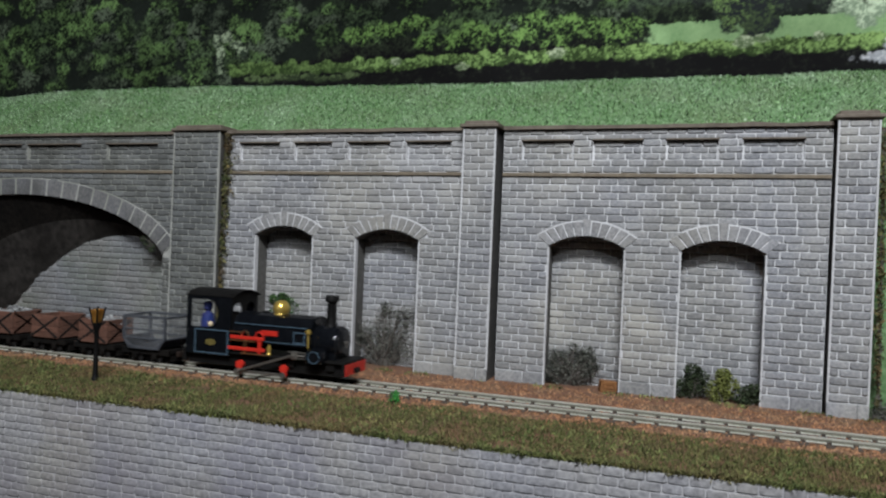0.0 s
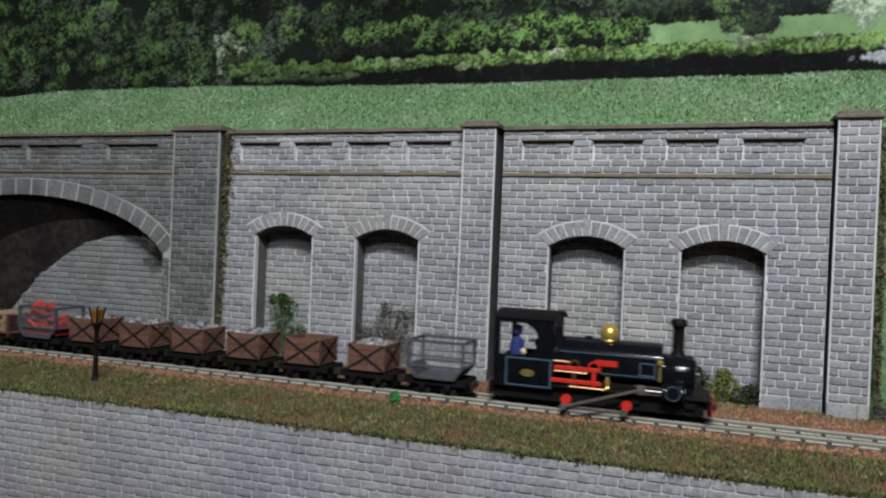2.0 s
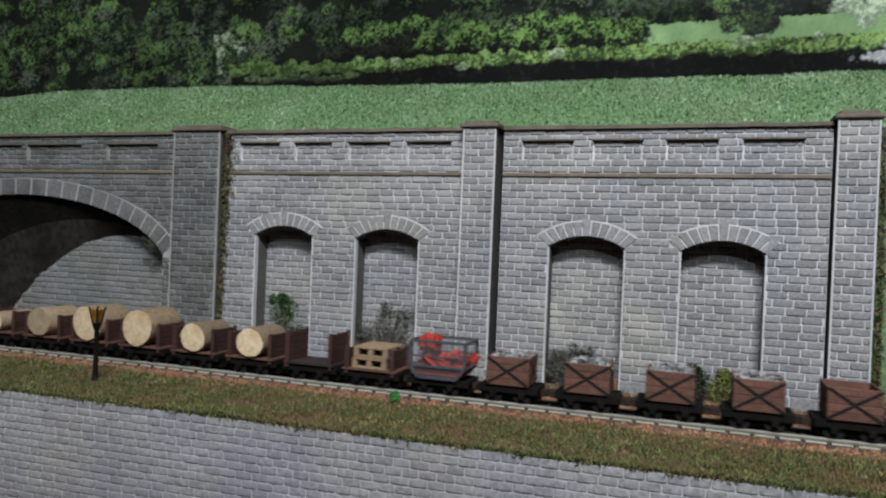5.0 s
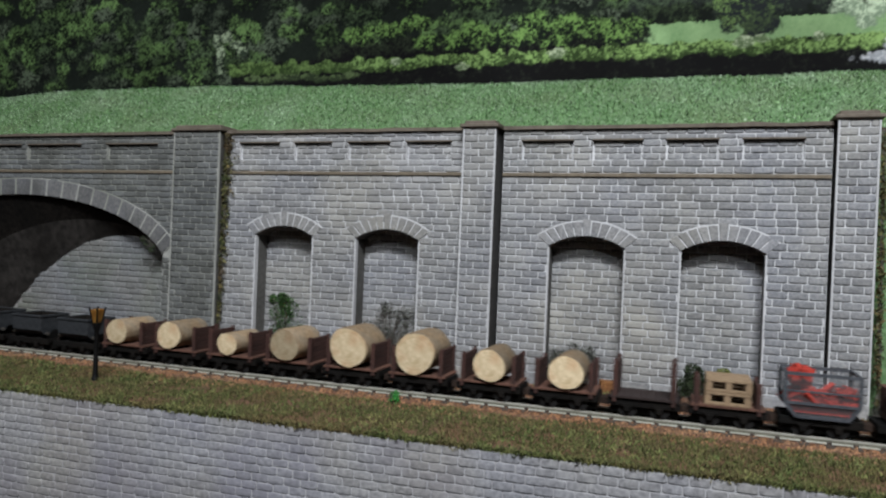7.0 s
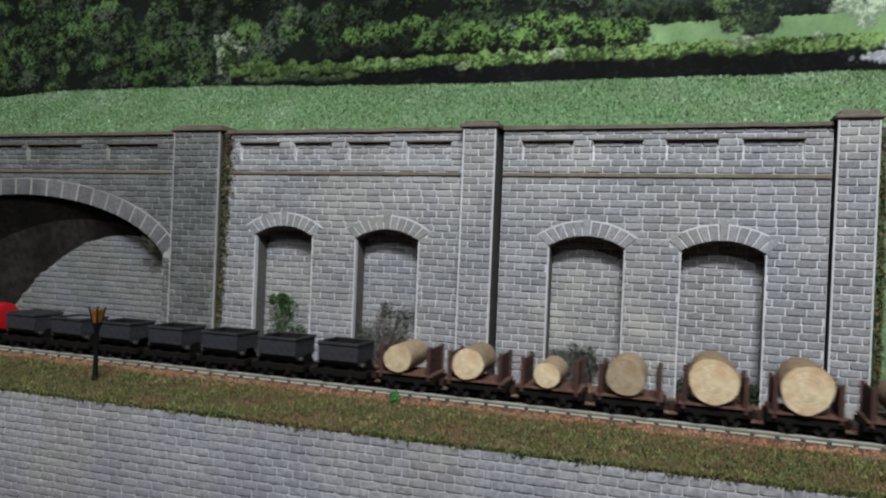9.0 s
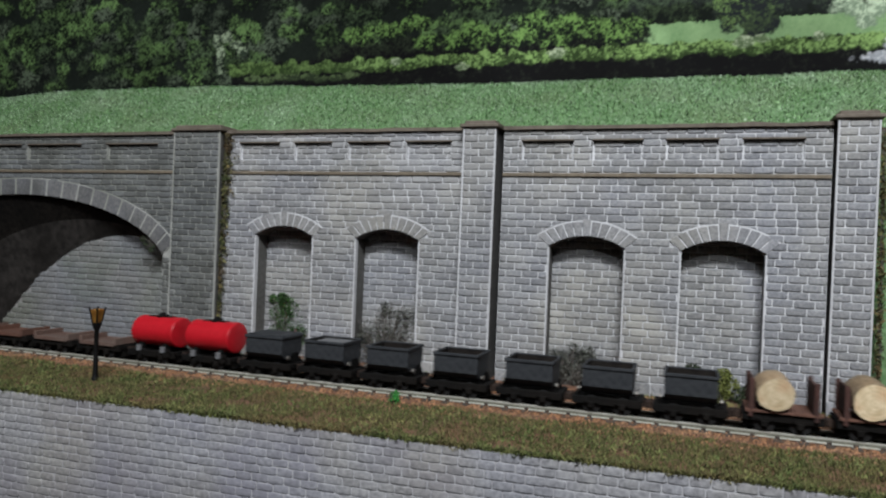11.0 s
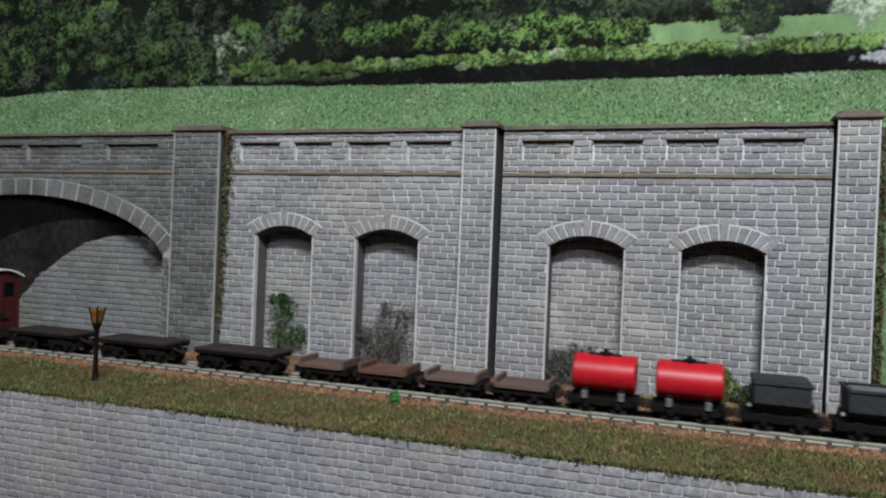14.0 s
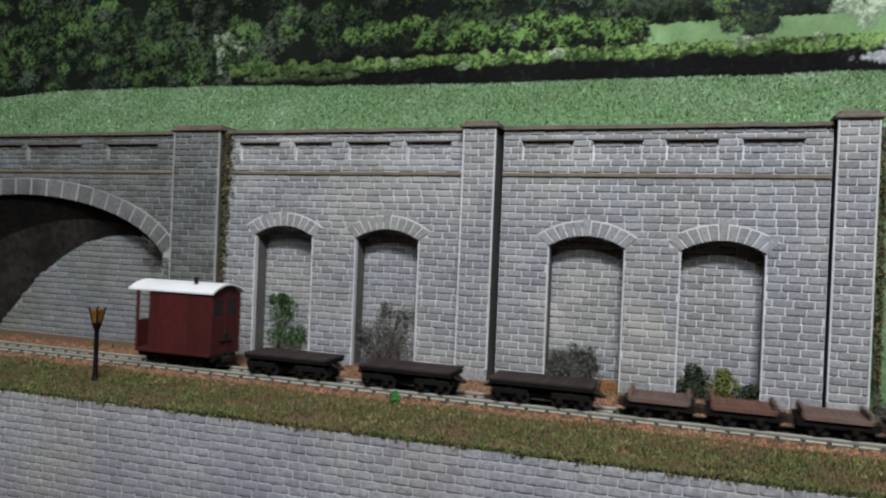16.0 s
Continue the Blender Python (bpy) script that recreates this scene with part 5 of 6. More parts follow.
def stake_wagon(board, label, ends=True, height=17.0, name="log_wagon", group="log wagons"):
    """A flat wagon with plank bulkheads at its ends."""
    ob = empty(name, label, "wagon", group)
    chassis(ob, 11.9, 6.2, 5.2)
    deck(ob, 11.2, 7.2, 7.3, 9, board)
    if ends:
        for sx in (-1, 1):
            planks_y(ob, "bulkhead_plank", sx * 9.0, -7.0, 7.0, 7.3, height, 5, DARK_PLANK, 0.9)
            for y in (-6.6, 6.6):
                bm = bmesh.new()
                bm_box(bm, sx * 9.6 - 0.6, sx * 9.6 + 0.6, y - 0.6, y + 0.6, 5.0, height + 0.6, 0.12)
                part("stake", bm, DARK_PLANK, ob)
    return ob


w = stake_wagon(PLANK, "brown flat wagon with bulkheads carrying wooden pallets", True, 15.0, "pallet_wagon", "flat wagons with bulkheads")
rides(w, -398.6)
w = stake_wagon(DECK, "empty black flat wagon with tall end bulkheads", True, 19.2, "bulkhead_wagon", "flat wagons with bulkheads")
rides(w, -424.8)


def pallet():
    ob = empty("pallet", "pale wooden pallet stacked on a wagon", "pallet", "pallets on the wagon")
    for y in (-6.2, -3.1, 0, 3.1, 6.2):
        bm = bmesh.new()
        bm_box(bm, -7, 7, y - 1.1, y + 1.1, 3.4, 4.2, 0.08)
        part("top_board", bm, PALLET, ob)
    for x in (-6.0, 0, 6.0):
        for y in (-6.0, 0, 6.0):
            bm = bmesh.new()
            bm_box(bm, x - 1, x + 1, y - 1.1, y + 1.1, 0.8, 3.4, 0.08)
            part("block", bm, PALLET, ob)
    for y in (-6.2, 0, 6.2):
        bm = bmesh.new()
        bm_box(bm, -7, 7, y - 1.0, y + 1.0, 0.0, 0.8, 0.08)
        part("bottom_board", bm, PALLET, ob)
    return ob


pal = pallet()
rides(pal, -398.6, 0, 7.4)
rides(copy_thing(pal, pose(0, 0, 0)), -398.3, 0.4, 11.7)

log_first = stake_wagon(PLANK, "brown planked log wagon with tall end bulkheads")
LOGS = ((-451.8, 6.0, 0.9), (-479.0, 5.9, 0.6), (-506.4, 7.8, -0.5), (-533.8, 7.7, -0.5), (-561.0, 6.3, -1.2), (-588.2, 4.5, -0.6), (-615.4, 5.8, -2.2), (-642.6, 5.4, -2.4))
for i, (s, r, dx) in enumerate(LOGS):
    rides(log_first if i == 0 else copy_thing(log_first, pose(0, 0, 0)), s)


def log(r, seed, label, sawn=SAWN):
    """A short log lying across its wagon; bark mantle and sawn ends."""
    rng = random.Random(seed)
    ob = empty("log", label, "log", "logs on the wagons")
    ph = [rng.uniform(0, 6.28) for _ in range(4)]

    def rad(a, y):
        return r * (1 + 0.035 * math.sin(2 * a + ph[0]) + 0.025 * math.sin(3 * a + ph[1] + y * 0.1) + 0.012 * math.sin(7 * a + ph[2]))
    seg, ys = 28, [-8.5, -8.0, -3, 3, 8.0, 8.5]
    bm = bmesh.new()
    rings = []
    for y in ys:
        k = 0.97 if abs(y) > 8.2 else 1.0
        rings.append([bm.verts.new((k * rad(2 * math.pi * i / seg, y) * math.cos(2 * math.pi * i / seg), y, k * rad(2 * math.pi * i / seg, y) * math.sin(2 * math.pi * i / seg))) for i in range(seg)])
    for p, q in zip(rings, rings[1:]):
        for i in range(seg):
            bm.faces.new((p[i], q[i], q[(i + 1) % seg], p[(i + 1) % seg]))
    part("bark", bm, BARK, ob, "rough brown bark", True)
    for sy in (-1, 1):
        bm = bmesh.new()
        v = [bm.verts.new((0.965 * rad(2 * math.pi * i / seg, sy * 8.5) * math.cos(2 * math.pi * i / seg), sy * 8.52, 0.965 * rad(2 * math.pi * i / seg, sy * 8.5) * math.sin(2 * math.pi * i / seg))) for i in range(seg)]
        c = bm.verts.new((0.2, sy * 8.7, 0.1))
        for i in range(seg):
            bm.faces.new((v[i], v[(i + 1) % seg], c))
        part("sawn_end", bm, sawn, ob, "pale sawn end" if sawn is SAWN else "weathered brown sawn end", True)
    return ob


for i, (s, r, dx) in enumerate(LOGS):
    r *= 1.03
    size = "thick" if r > 7 else "thin" if r < 5.1 else "stout"
    worn = i == 4
    label = "knotty short log with weathered brown ends on a wagon" if worn else size + " short log with pale sawn ends on a wagon"
    rides(log(r, 60 + i, label, SAWN_WORN if worn else SAWN), s + dx, 0.4, 7.35 + r * 0.985)


def skip_wagon():
    """A steel tipping skip on a black frame."""
    ob = empty("skip_wagon", "dark grey steel tipping skip wagon, empty", "wagon", "tipping skip wagons")
    chassis(ob, 11.8, 5.6, 5.2)
    half, w_top, w_mid, w_bot, top, mid, bot = 8.4, 7.0, 6.9, 4.6, 16.5, 9.4, 7.2
    ring = [(-w_top, top), (-w_mid, mid), (-w_bot, bot), (w_bot, bot), (w_mid, mid), (w_top, top)]
    bm = bmesh.new()
    a = [bm.verts.new((-half, y, z)) for y, z in ring]
    b = [bm.verts.new((half, y, z)) for y, z in ring]
    for i in range(len(ring) - 1):
        bm.faces.new((a[i], a[i + 1], b[i + 1], b[i]))
    bm.faces.new(a)
    bm.faces.new(b[::-1])
    bmesh.ops.recalc_face_normals(bm, faces=bm.faces[:])
    bmesh.ops.solidify(bm, geom=bm.faces[:], thickness=0.35)
    part("tub", bm, SKIP, ob)
    bm = bmesh.new()
    inner = [(-6.4, top - 0.2), (-6.3, mid), (-4.2, bot + 0.6), (4.2, bot + 0.6), (6.3, mid), (6.4, top - 0.2)]
    a = [bm.verts.new((-half + 0.55, y, z)) for y, z in inner]
    b = [bm.verts.new((half - 0.55, y, z)) for y, z in inner]
    for i in range(len(inner) - 1):
        bm.faces.new((a[i], a[i + 1], b[i + 1], b[i]))
    bm.faces.new(a)
    bm.faces.new(b[::-1])
    bmesh.ops.recalc_face_normals(bm, faces=bm.faces[:])
    bmesh.ops.solidify(bm, geom=bm.faces[:], thickness=0.12)
    part("tub_lining", bm, TUB_INSIDE, ob, "dark inside of the tub")
    for sy in (-1, 1):
        bm = bmesh.new()
        bm_box(bm, -half - 0.4, half + 0.4, sy * w_top - 0.45, sy * w_top + 0.45, top - 0.9, top + 0.15, 0.15)
        part("rim", bm, SKIP, ob)
    for sx in (-1, 1):
        bm = bmesh.new()
        bm_box(bm, sx * half - 0.4, sx * half + 0.4, -w_top, w_top, top - 0.9, top + 0.15, 0.15)
        part("rim", bm, SKIP, ob)
        bm = bmesh.new()
        v = [bm.verts.new(p) for p in ((sx * 9.7, -5.2, 5.6), (sx * 9.7, 5.2, 5.6), (sx * 9.7, 2.0, 9.6), (sx * 9.7, -2.0, 9.6))]
        bm.faces.new(v)
        bmesh.ops.solidify(bm, geom=bm.faces[:], thickness=0.6)
        part("rocker_stand", bm, FRAME, ob)
        bm = bmesh.new()
        bm_tube(bm, (sx * 9.3, -4.6, 8.0), (sx * 10.2, -4.6, 8.0), 0.8, seg=12)
        part("tipping_pin", bm, STEEL, ob, "dull steel pin")
    return ob


skip_first = skip_wagon()
SKIPS = (-670.5, -697.5, -724.7, -751.9, -779.0, -805.8, -832.8)
for i, s in enumerate(SKIPS):
    w = skip_first if i == 0 else copy_thing(skip_first, pose(0, 0, 0))
    if i == 6:
        tagged(w, "dark grey steel skip wagon with a closed lid")
    if i == 5:
        tagged(w, "dark grey steel skip wagon with a grey sheet inside")
    rides(w, s)
bm = bmesh.new()
bm_prism(bm, [(-8.7, 16.3), (8.7, 16.3), (8.2, 17.1), (-8.2, 17.1)], -6.8, 6.8)
rides(tagged(part("cover_sheet", bm, SKIP), "dark grey flat cover sheet on a skip wagon", "sheet"), SKIPS[6])
bm = bmesh.new()
bm_box(bm, -6.6, 7.0, -6.0, 6.2, 14.6, 15.9, 0.4)
rides(tagged(part("grey_sheet", bm, LID), "mid grey sheet laid in a skip wagon", "sheet"), SKIPS[5])


def tank_wagon():
    ob = empty("tank_wagon", "bright red cylindrical tank wagon on black frame", "wagon", "red tank wagons")
    chassis(ob, 12.0, 5.4, 5.4)
    bm = bmesh.new()
    bm_lathe(bm, [(5.6, -10.7), (6.3, -10.5), (6.6, -10.1), (6.6, 10.1), (6.3, 10.5), (5.6, 10.7)], (0, 0, 13.4), "X", 40)
    part("tank", bm, TANK_RED, ob, "bright red tank barrel", True)
    bm = bmesh.new()
    bm_lathe(bm, [(2.3, 19.6), (2.3, 20.6), (1.0, 21.0), (0.8, 21.8)], (0, 0, 0), "Z", 18)
    part("filler_cap", bm, SOOT, ob, "black filler cap", True)
    bm = bmesh.new()
    bm_box(bm, -6, 5.5, -1.6, 1.6, 19.7, 20.15, 0.1)
    part("walkway", bm, SOOT, ob)
    for x in (-6.2, 6.2):
        bm = bmesh.new()
        bm_box(bm, x - 1.0, x + 1.0, -5.4, 5.4, 5.2, 8.6, 0.2)
        part("saddle", bm, SOOT, ob)
        for sy in (-1, 1):
            bm = bmesh.new()
            bm_tube(bm, (x, sy * 6.3, 5.2), (x, sy * 6.3, 7.6), 1.1, seg=12)
            part("saddle_block", bm, LID, ob, "grey saddle block")
    bm = bmesh.new()
    for i in range(8):
        t0, t1 = math.pi * i / 8, math.pi * (i + 1) / 8
        bm_tube(bm, (9.0 + 2 * math.sin(t0), -7.2, 5.4 - 1.5 * math.cos(t0)), (9.0 + 2 * math.sin(t1), -7.2, 5.4 - 1.5 * math.cos(t1)), 0.3, seg=6)
    part("hose", bm, FRAME, ob)
    return ob


tank_first = tank_wagon()
rides(tank_first, -861.0)
rides(copy_thing(tank_first, pose(0, 0, 0)), -888.9)


def drop_end_wagon(board, label):
    ob = empty("low_flat_wagon", label, "wagon", "low flat wagons")
    chassis(ob, 11.6, 5.9, 5.0)
    deck(ob, 9.6, 6.9, 7.0, 8, board, 1.0)
    for sx in (-1, 1):
        bm = bmesh.new()
        bm_box(bm, sx * 9.4 - 0.7, sx * 9.4 + 0.7, -6.9, 6.9, 6.0, 9.2, 0.2)
        part("end_board", bm, board, ob)
    for sy in (-1, 1):
        bm = bmesh.new()
        bm_box(bm, -9.4, 9.4, sy * 6.9 - 0.25, sy * 6.9 + 0.25, 5.6, 7.2, 0.1)
        part("side_rail", bm, board, ob)
    return ob


for s, board, label in ((-917.4, OLIVE_DECK, "low flat wagon with dark brown boards"), (-943.9, OLIVE_DECK, "low flat wagon with weathered brown boards"),
                        (-970.9, PLANK, "low flat wagon with reddish brown boards"), (-997.3, OLIVE_DECK, "low flat wagon with worn brown boards")):
    rides(drop_end_wagon(board, label), s)


def bogie_flat():
    ob = empty("bogie_flat_wagon", "long dark brown flat wagon with bare deck", "wagon", "long flat wagons")
    deck(ob, 18.6, 7.4, 9.2, 16, DECK, 0.9)
    bm = bmesh.new()
    for sy in (-1, 1):
        bm_box(bm, -18.4, 18.4, sy * 6.6 - 0.6, sy * 6.6 + 0.6, 6.9, 8.4, 0.15)
    bm_box(bm, -18.0, 18.0, -3.4, 3.4, 2.2, 8.4)
    for x in (-17.8, -11, 11, 17.8):
        bm_box(bm, x - 0.7, x + 0.7, -6.6, 6.6, 6.8, 8.3)
    part("underframe", bm, FRAME, ob)
    for x in (-11, 11):
        for sy in (-1, 1):
            bm = bmesh.new()
            bm_box(bm, x - 6.6, x + 6.6, sy * 6.4 - 0.5, sy * 6.4 + 0.5, 3.6, 5.6, 0.2)
            for dx in (-3.9, 3.9):
                bm_box(bm, x + dx - 1, x + dx + 1, sy * 6.7 - 0.5, sy * 6.7 + 0.5, 1.8, 4.2, 0.2)
            part("bogie_side", bm, FRAME, ob)
        bm = bmesh.new()
        bm_box(bm, x - 1.4, x + 1.4, -6.4, 6.4, 4.2, 7.0, 0.2)
        part("bolster", bm, FRAME, ob)
        for dx in (-3.9, 3.9):
            wheelset(ob, x + dx)
    for sx in (-1, 1):
        bm = bmesh.new()
        bm_box(bm, sx * 20 - 2.2, sx * 20 + 2.2, -0.7, 0.7, 4.2, 5.2, 0.15)
        bm_tube(bm, (sx * 18, 2.4, 6.8), (sx * 21.6, 0.6, 4.6), 0.5, seg=8)
        bm_tube(bm, (sx * 18, -2.4, 6.8), (sx * 21.6, -0.6, 4.6), 0.5, seg=8)
        part("coupling", bm, COUPLING, ob, "dark brown coupling loop")
    return ob


bogie_first = bogie_flat()
for i, s in enumerate((-1037.5, -1088.9, -1139.9)):
    rides(bogie_first if i == 0 else copy_thing(bogie_first, pose(0, 0, 0)), s)


def brake_van():
    """A short van with an open veranda at its rear end."""
    ob = empty("brake_van", "dark red planked brake van with white arched roof", "brake van")
    chassis(ob, 19.0, 6.0, 9.5, width=6.4)
    half, w = 18.8, 8.8
    for sy in (-1, 1):
        for i in range(11):
            x0 = -12.2 + 31.0 * i / 11
            bm = bmesh.new()
            bm_box(bm, x0 + 0.05, x0 + 31.0 / 11 - 0.05, sy * w - 0.4, sy * w + 0.4, 6.4, 32.0, 0.15)
            part("side_plank", bm, VAN_RED, ob)
        if sy > 0:
            bm = bmesh.new()
            bm_box(bm, -half, -12.2, sy * w - 0.35, sy * w + 0.35, 7.0, 19.4, 0.15)
            part("veranda_side", bm, VAN_RED, ob)
        bm = bmesh.new()
        bm_box(bm, -half, -half + 1.1, sy * w - 0.5, sy * w + 0.5, 6.6, 32.0, 0.12)
        part("veranda_post", bm, VAN_RED, ob)
        bm = bmesh.new()
        bm_box(bm, -half, half, sy * w - 0.55, sy * w + 0.55, 5.6, 6.9, 0.15)
        part("sole_bar", bm, VAN_RED, ob)
    # front end with two windows
    bm = bmesh.new()
    x = half
    for y0, y1, z0, z1 in ((-8.6, 8.6, 6.6, 22.5), (-8.6, -6.4, 22.5, 29.5), (-1.4, 1.4, 22.5, 29.5), (6.4, 8.6, 22.5, 29.5), (-8.6, 8.6, 29.5, 32.0)):
        bm_box(bm, x - 0.8, x, y0, y1, z0, z1)
    bm_prism(bm, [(-8.6, 32.0), (8.6, 32.0), (6.0, 34.2), (2.5, 35.3), (-2.5, 35.3), (-6.0, 34.2)], -0.4, 0.4)
    gable = [v for v in bm.verts if abs(v.co.y) <= 0.41 and v.co.z >= 31.99 and abs(v.co.x) <= 8.7]
    for v in gable:
        v.co = Vector((x - 0.4 + v.co.y, v.co.x, v.co.z))
    part("end_wall", bm, VAN_RED, ob, "dark red end wall with two windows")
    for y in (-4, 4):
        bm = bmesh.new()
        bm_box(bm, x - 0.5, x - 0.3, y - 2.5, y + 2.5, 22.4, 29.6)
        part("window_pane", bm, BLACK, ob, "dark window pane")
    for y in (-8.4, 8.4, 0):
        bm = bmesh.new()
        bm_box(bm, x - 0.2, x + 0.45, y - 0.5, y + 0.5, 6.6, 31.8, 0.1)
        part("end_post", bm, VAN_RED, ob)
    bm = bmesh.new()
    bm_box(bm, x - 0.1, x + 0.9, -3.5, 3.5, 11.5, 12.4, 0.2)
    bm_box(bm, x - 0.1, x + 0.9, -1.2, 1.2, 12.4, 15.5, 0.2)
    part("lamp_bracket", bm, IRON, ob)
    bm = bmesh.new()
    bm_box(bm, -12.6, -11.8, -8.4, 8.4, 6.6, 32.0)
    bm_prism(bm, [(-12.6, 32), (-11.8, 32), (-11.8, 34), (-12.6, 34)], -6, 6)
    part("inner_wall", bm, DARK_PLANK, ob)
    bm = bmesh.new()
    bm_box(bm, -half, -half + 0.7, -8.4, 8.4, 7.0, 19.0)
    part("veranda_end", bm, VAN_RED, ob)
    bm = bmesh.new()
    bm_box(bm, -half, half, -8.6, 8.6, 6.0, 6.8)
    part("floor_board", bm, DECK, ob)
    bm = bmesh.new()
    prof = [(-10.0 + 20.0 * i / 12, 32.2 + 3.6 * (1 - (2 * i / 12 - 1) ** 2)) for i in range(13)]
    loop = prof + [(y, z + 0.7) for y, z in prof[::-1]]
    a = [bm.verts.new((-22.4, y, z)) for y, z in loop]
    b = [bm.verts.new((20.4, y, z)) for y, z in loop]
    n = len(loop)
    for i in range(n):
        bm.faces.new((a[i], a[(i + 1) % n], b[(i + 1) % n], b[i]))
    for k in range(12):
        bm.faces.new((a[k], a[k + 1], a[n - 2 - k], a[n - 1 - k]))
        bm.faces.new((b[k], b[k + 1], b[n - 2 - k], b[n - 1 - k]))
    part("roof", bm, VAN_ROOF, ob, "white arched roof", True)
    bm = bmesh.new()
    bm_lathe(bm, [(1.0, 34.8), (0.8, 35.9), (0.8, 37.9), (1.2, 38.1), (1.2, 38.5), (0.5, 38.7)], (7.0, -4.2, 0), "Z", 14)
    part("stove_pipe", bm, SOOT, ob, "black stove pipe", True)
    return rides(ob, -1192.5)


brake_van()


# ---- lamp post on the verge ----
def lamp_post():
    ob = empty("street_lamp", "small black lamp post with amber lantern, unlit", "street lamp", at=view_fitted(-184.6, -26.0, -3.6))
    bm = bmesh.new()
    bm_lathe(bm, [(1.5, -0.6), (1.5, 1.2), (1.15, 1.8), (0.95, 3), (0.85, 12), (0.8, 20.6), (1.1, 21.2)], (0, 0, 0), "Z", 14)
    part("post", bm, SOOT, ob, "tapered black post", True)
    bm = bmesh.new()
    bm_lathe(bm, [(0.9, 20.6), (1.2, 21.2), (1.6, 22.8), (1.7, 23.6), (1.0, 23.8)], (0, 0, 0), "Z", 8)
    part("cradle", bm, SOOT, ob)
    lo, hi, za, zb = 1.0, 1.8, 23.4, 29.0
    for k in range(4):
        t = math.pi / 2 * k
        rot = Matrix.Rotation(t, 4, "Z")
        bm = bmesh.new()
        v = [bm.verts.new(rot @ Vector(p)) for p in ((-lo, -lo, za), (lo, -lo, za), (hi, -hi, zb), (-hi, -hi, zb))]
        bm.faces.new(v)
        bmesh.ops.solidify(bm, geom=bm.faces[:], thickness=0.25)
        part("lantern_pane", bm, AMBER, ob, "amber lantern pane")
        bm = bmesh.new()
        bm_tube(bm, rot @ Vector((-lo, -lo, za)), rot @ Vector((-hi * 1.08, -hi * 1.08, zb + 0.9)), 0.33, seg=6)
        part("lantern_bar", bm, SOOT, ob)
    bm = bmesh.new()
    bm_lathe(bm, [(1.7, 28.2), (1.2, 28.9), (0.4, 29.2)], (0, 0, 0), "Z", 8)
    part("lantern_top", bm, AMBER, ob)


lamp_post()


# ---- plants ----
LEAF = surface("green_leaf", (0.02, 0.06, 0.013), (0.055, 0.125, 0.03), 0.75, 0, 300, 80, 0, 0.6, True, (0.09, 0.13, 0.03), 0.4)
LEAF_GREY = surface("grey_green_leaf", (0.045, 0.05, 0.038), (0.135, 0.14, 0.118), 0.85, 0, 300, 80, 0, 0.6, True, (0.035, 0.04, 0.03), 0.5)
LEAF_DARK = surface("dark_green_foam_leaf", (0.016, 0.026, 0.011), (0.04, 0.058, 0.024), 0.9, 0, 300, 80, 0, 0.5, True)
LEAF_OLIVE = surface("yellow_green_foam_leaf", (0.10, 0.12, 0.028), (0.19, 0.21, 0.055), 0.9, 0, 300, 80, 0, 0.4, True)
LEAF_IVY = surface("mixed_ivy_leaf", (0.028, 0.06, 0.02), (0.16, 0.125, 0.045), 0.8, 0, 260, 90, 0, 0.5, True, (0.10, 0.045, 0.03), 0.6)
LEAF_LIME = surface("bright_green_tuft", (0.03, 0.21, 0.035), (0.06, 0.32, 0.06), 0.8, 0, 300, 80, 0, 0.4, True)
TWIG = surface("grey_brown_twig", (0.075, 0.065, 0.055), (0.15, 0.135, 0.12), 0.9, 0, 600, 80, 0.3)
BLOOM = surface("red_bloom", (0.4, 0.03, 0.02), (0.5, 0.06, 0.04), 0.7)
RUST = surface("orange_rust", (0.15, 0.06, 0.02), (0.27, 0.125, 0.045), 0.9, 0, 900, 200, 0.8, 0, False, (0.09, 0.04, 0.018), 0.6)


def leaf(rng, p, s):
    """A folded leaf of two triangles."""
    a = Vector((rng.gauss(0, 1), rng.gauss(0, 1), rng.gauss(0, 1))).normalized()
    b = a.orthogonal().normalized()
    b = (Matrix.Rotation(rng.uniform(0, 6.28), 3, a) @ b) * s
    c = a.cross(b) * 0.55
    p = Vector(p)
    return [tuple(p - b), tuple(p + c + a * s * 0.2), tuple(p + b), tuple(p - c + a * s * 0.2)], [(0, 1, 2), (0, 2, 3)]


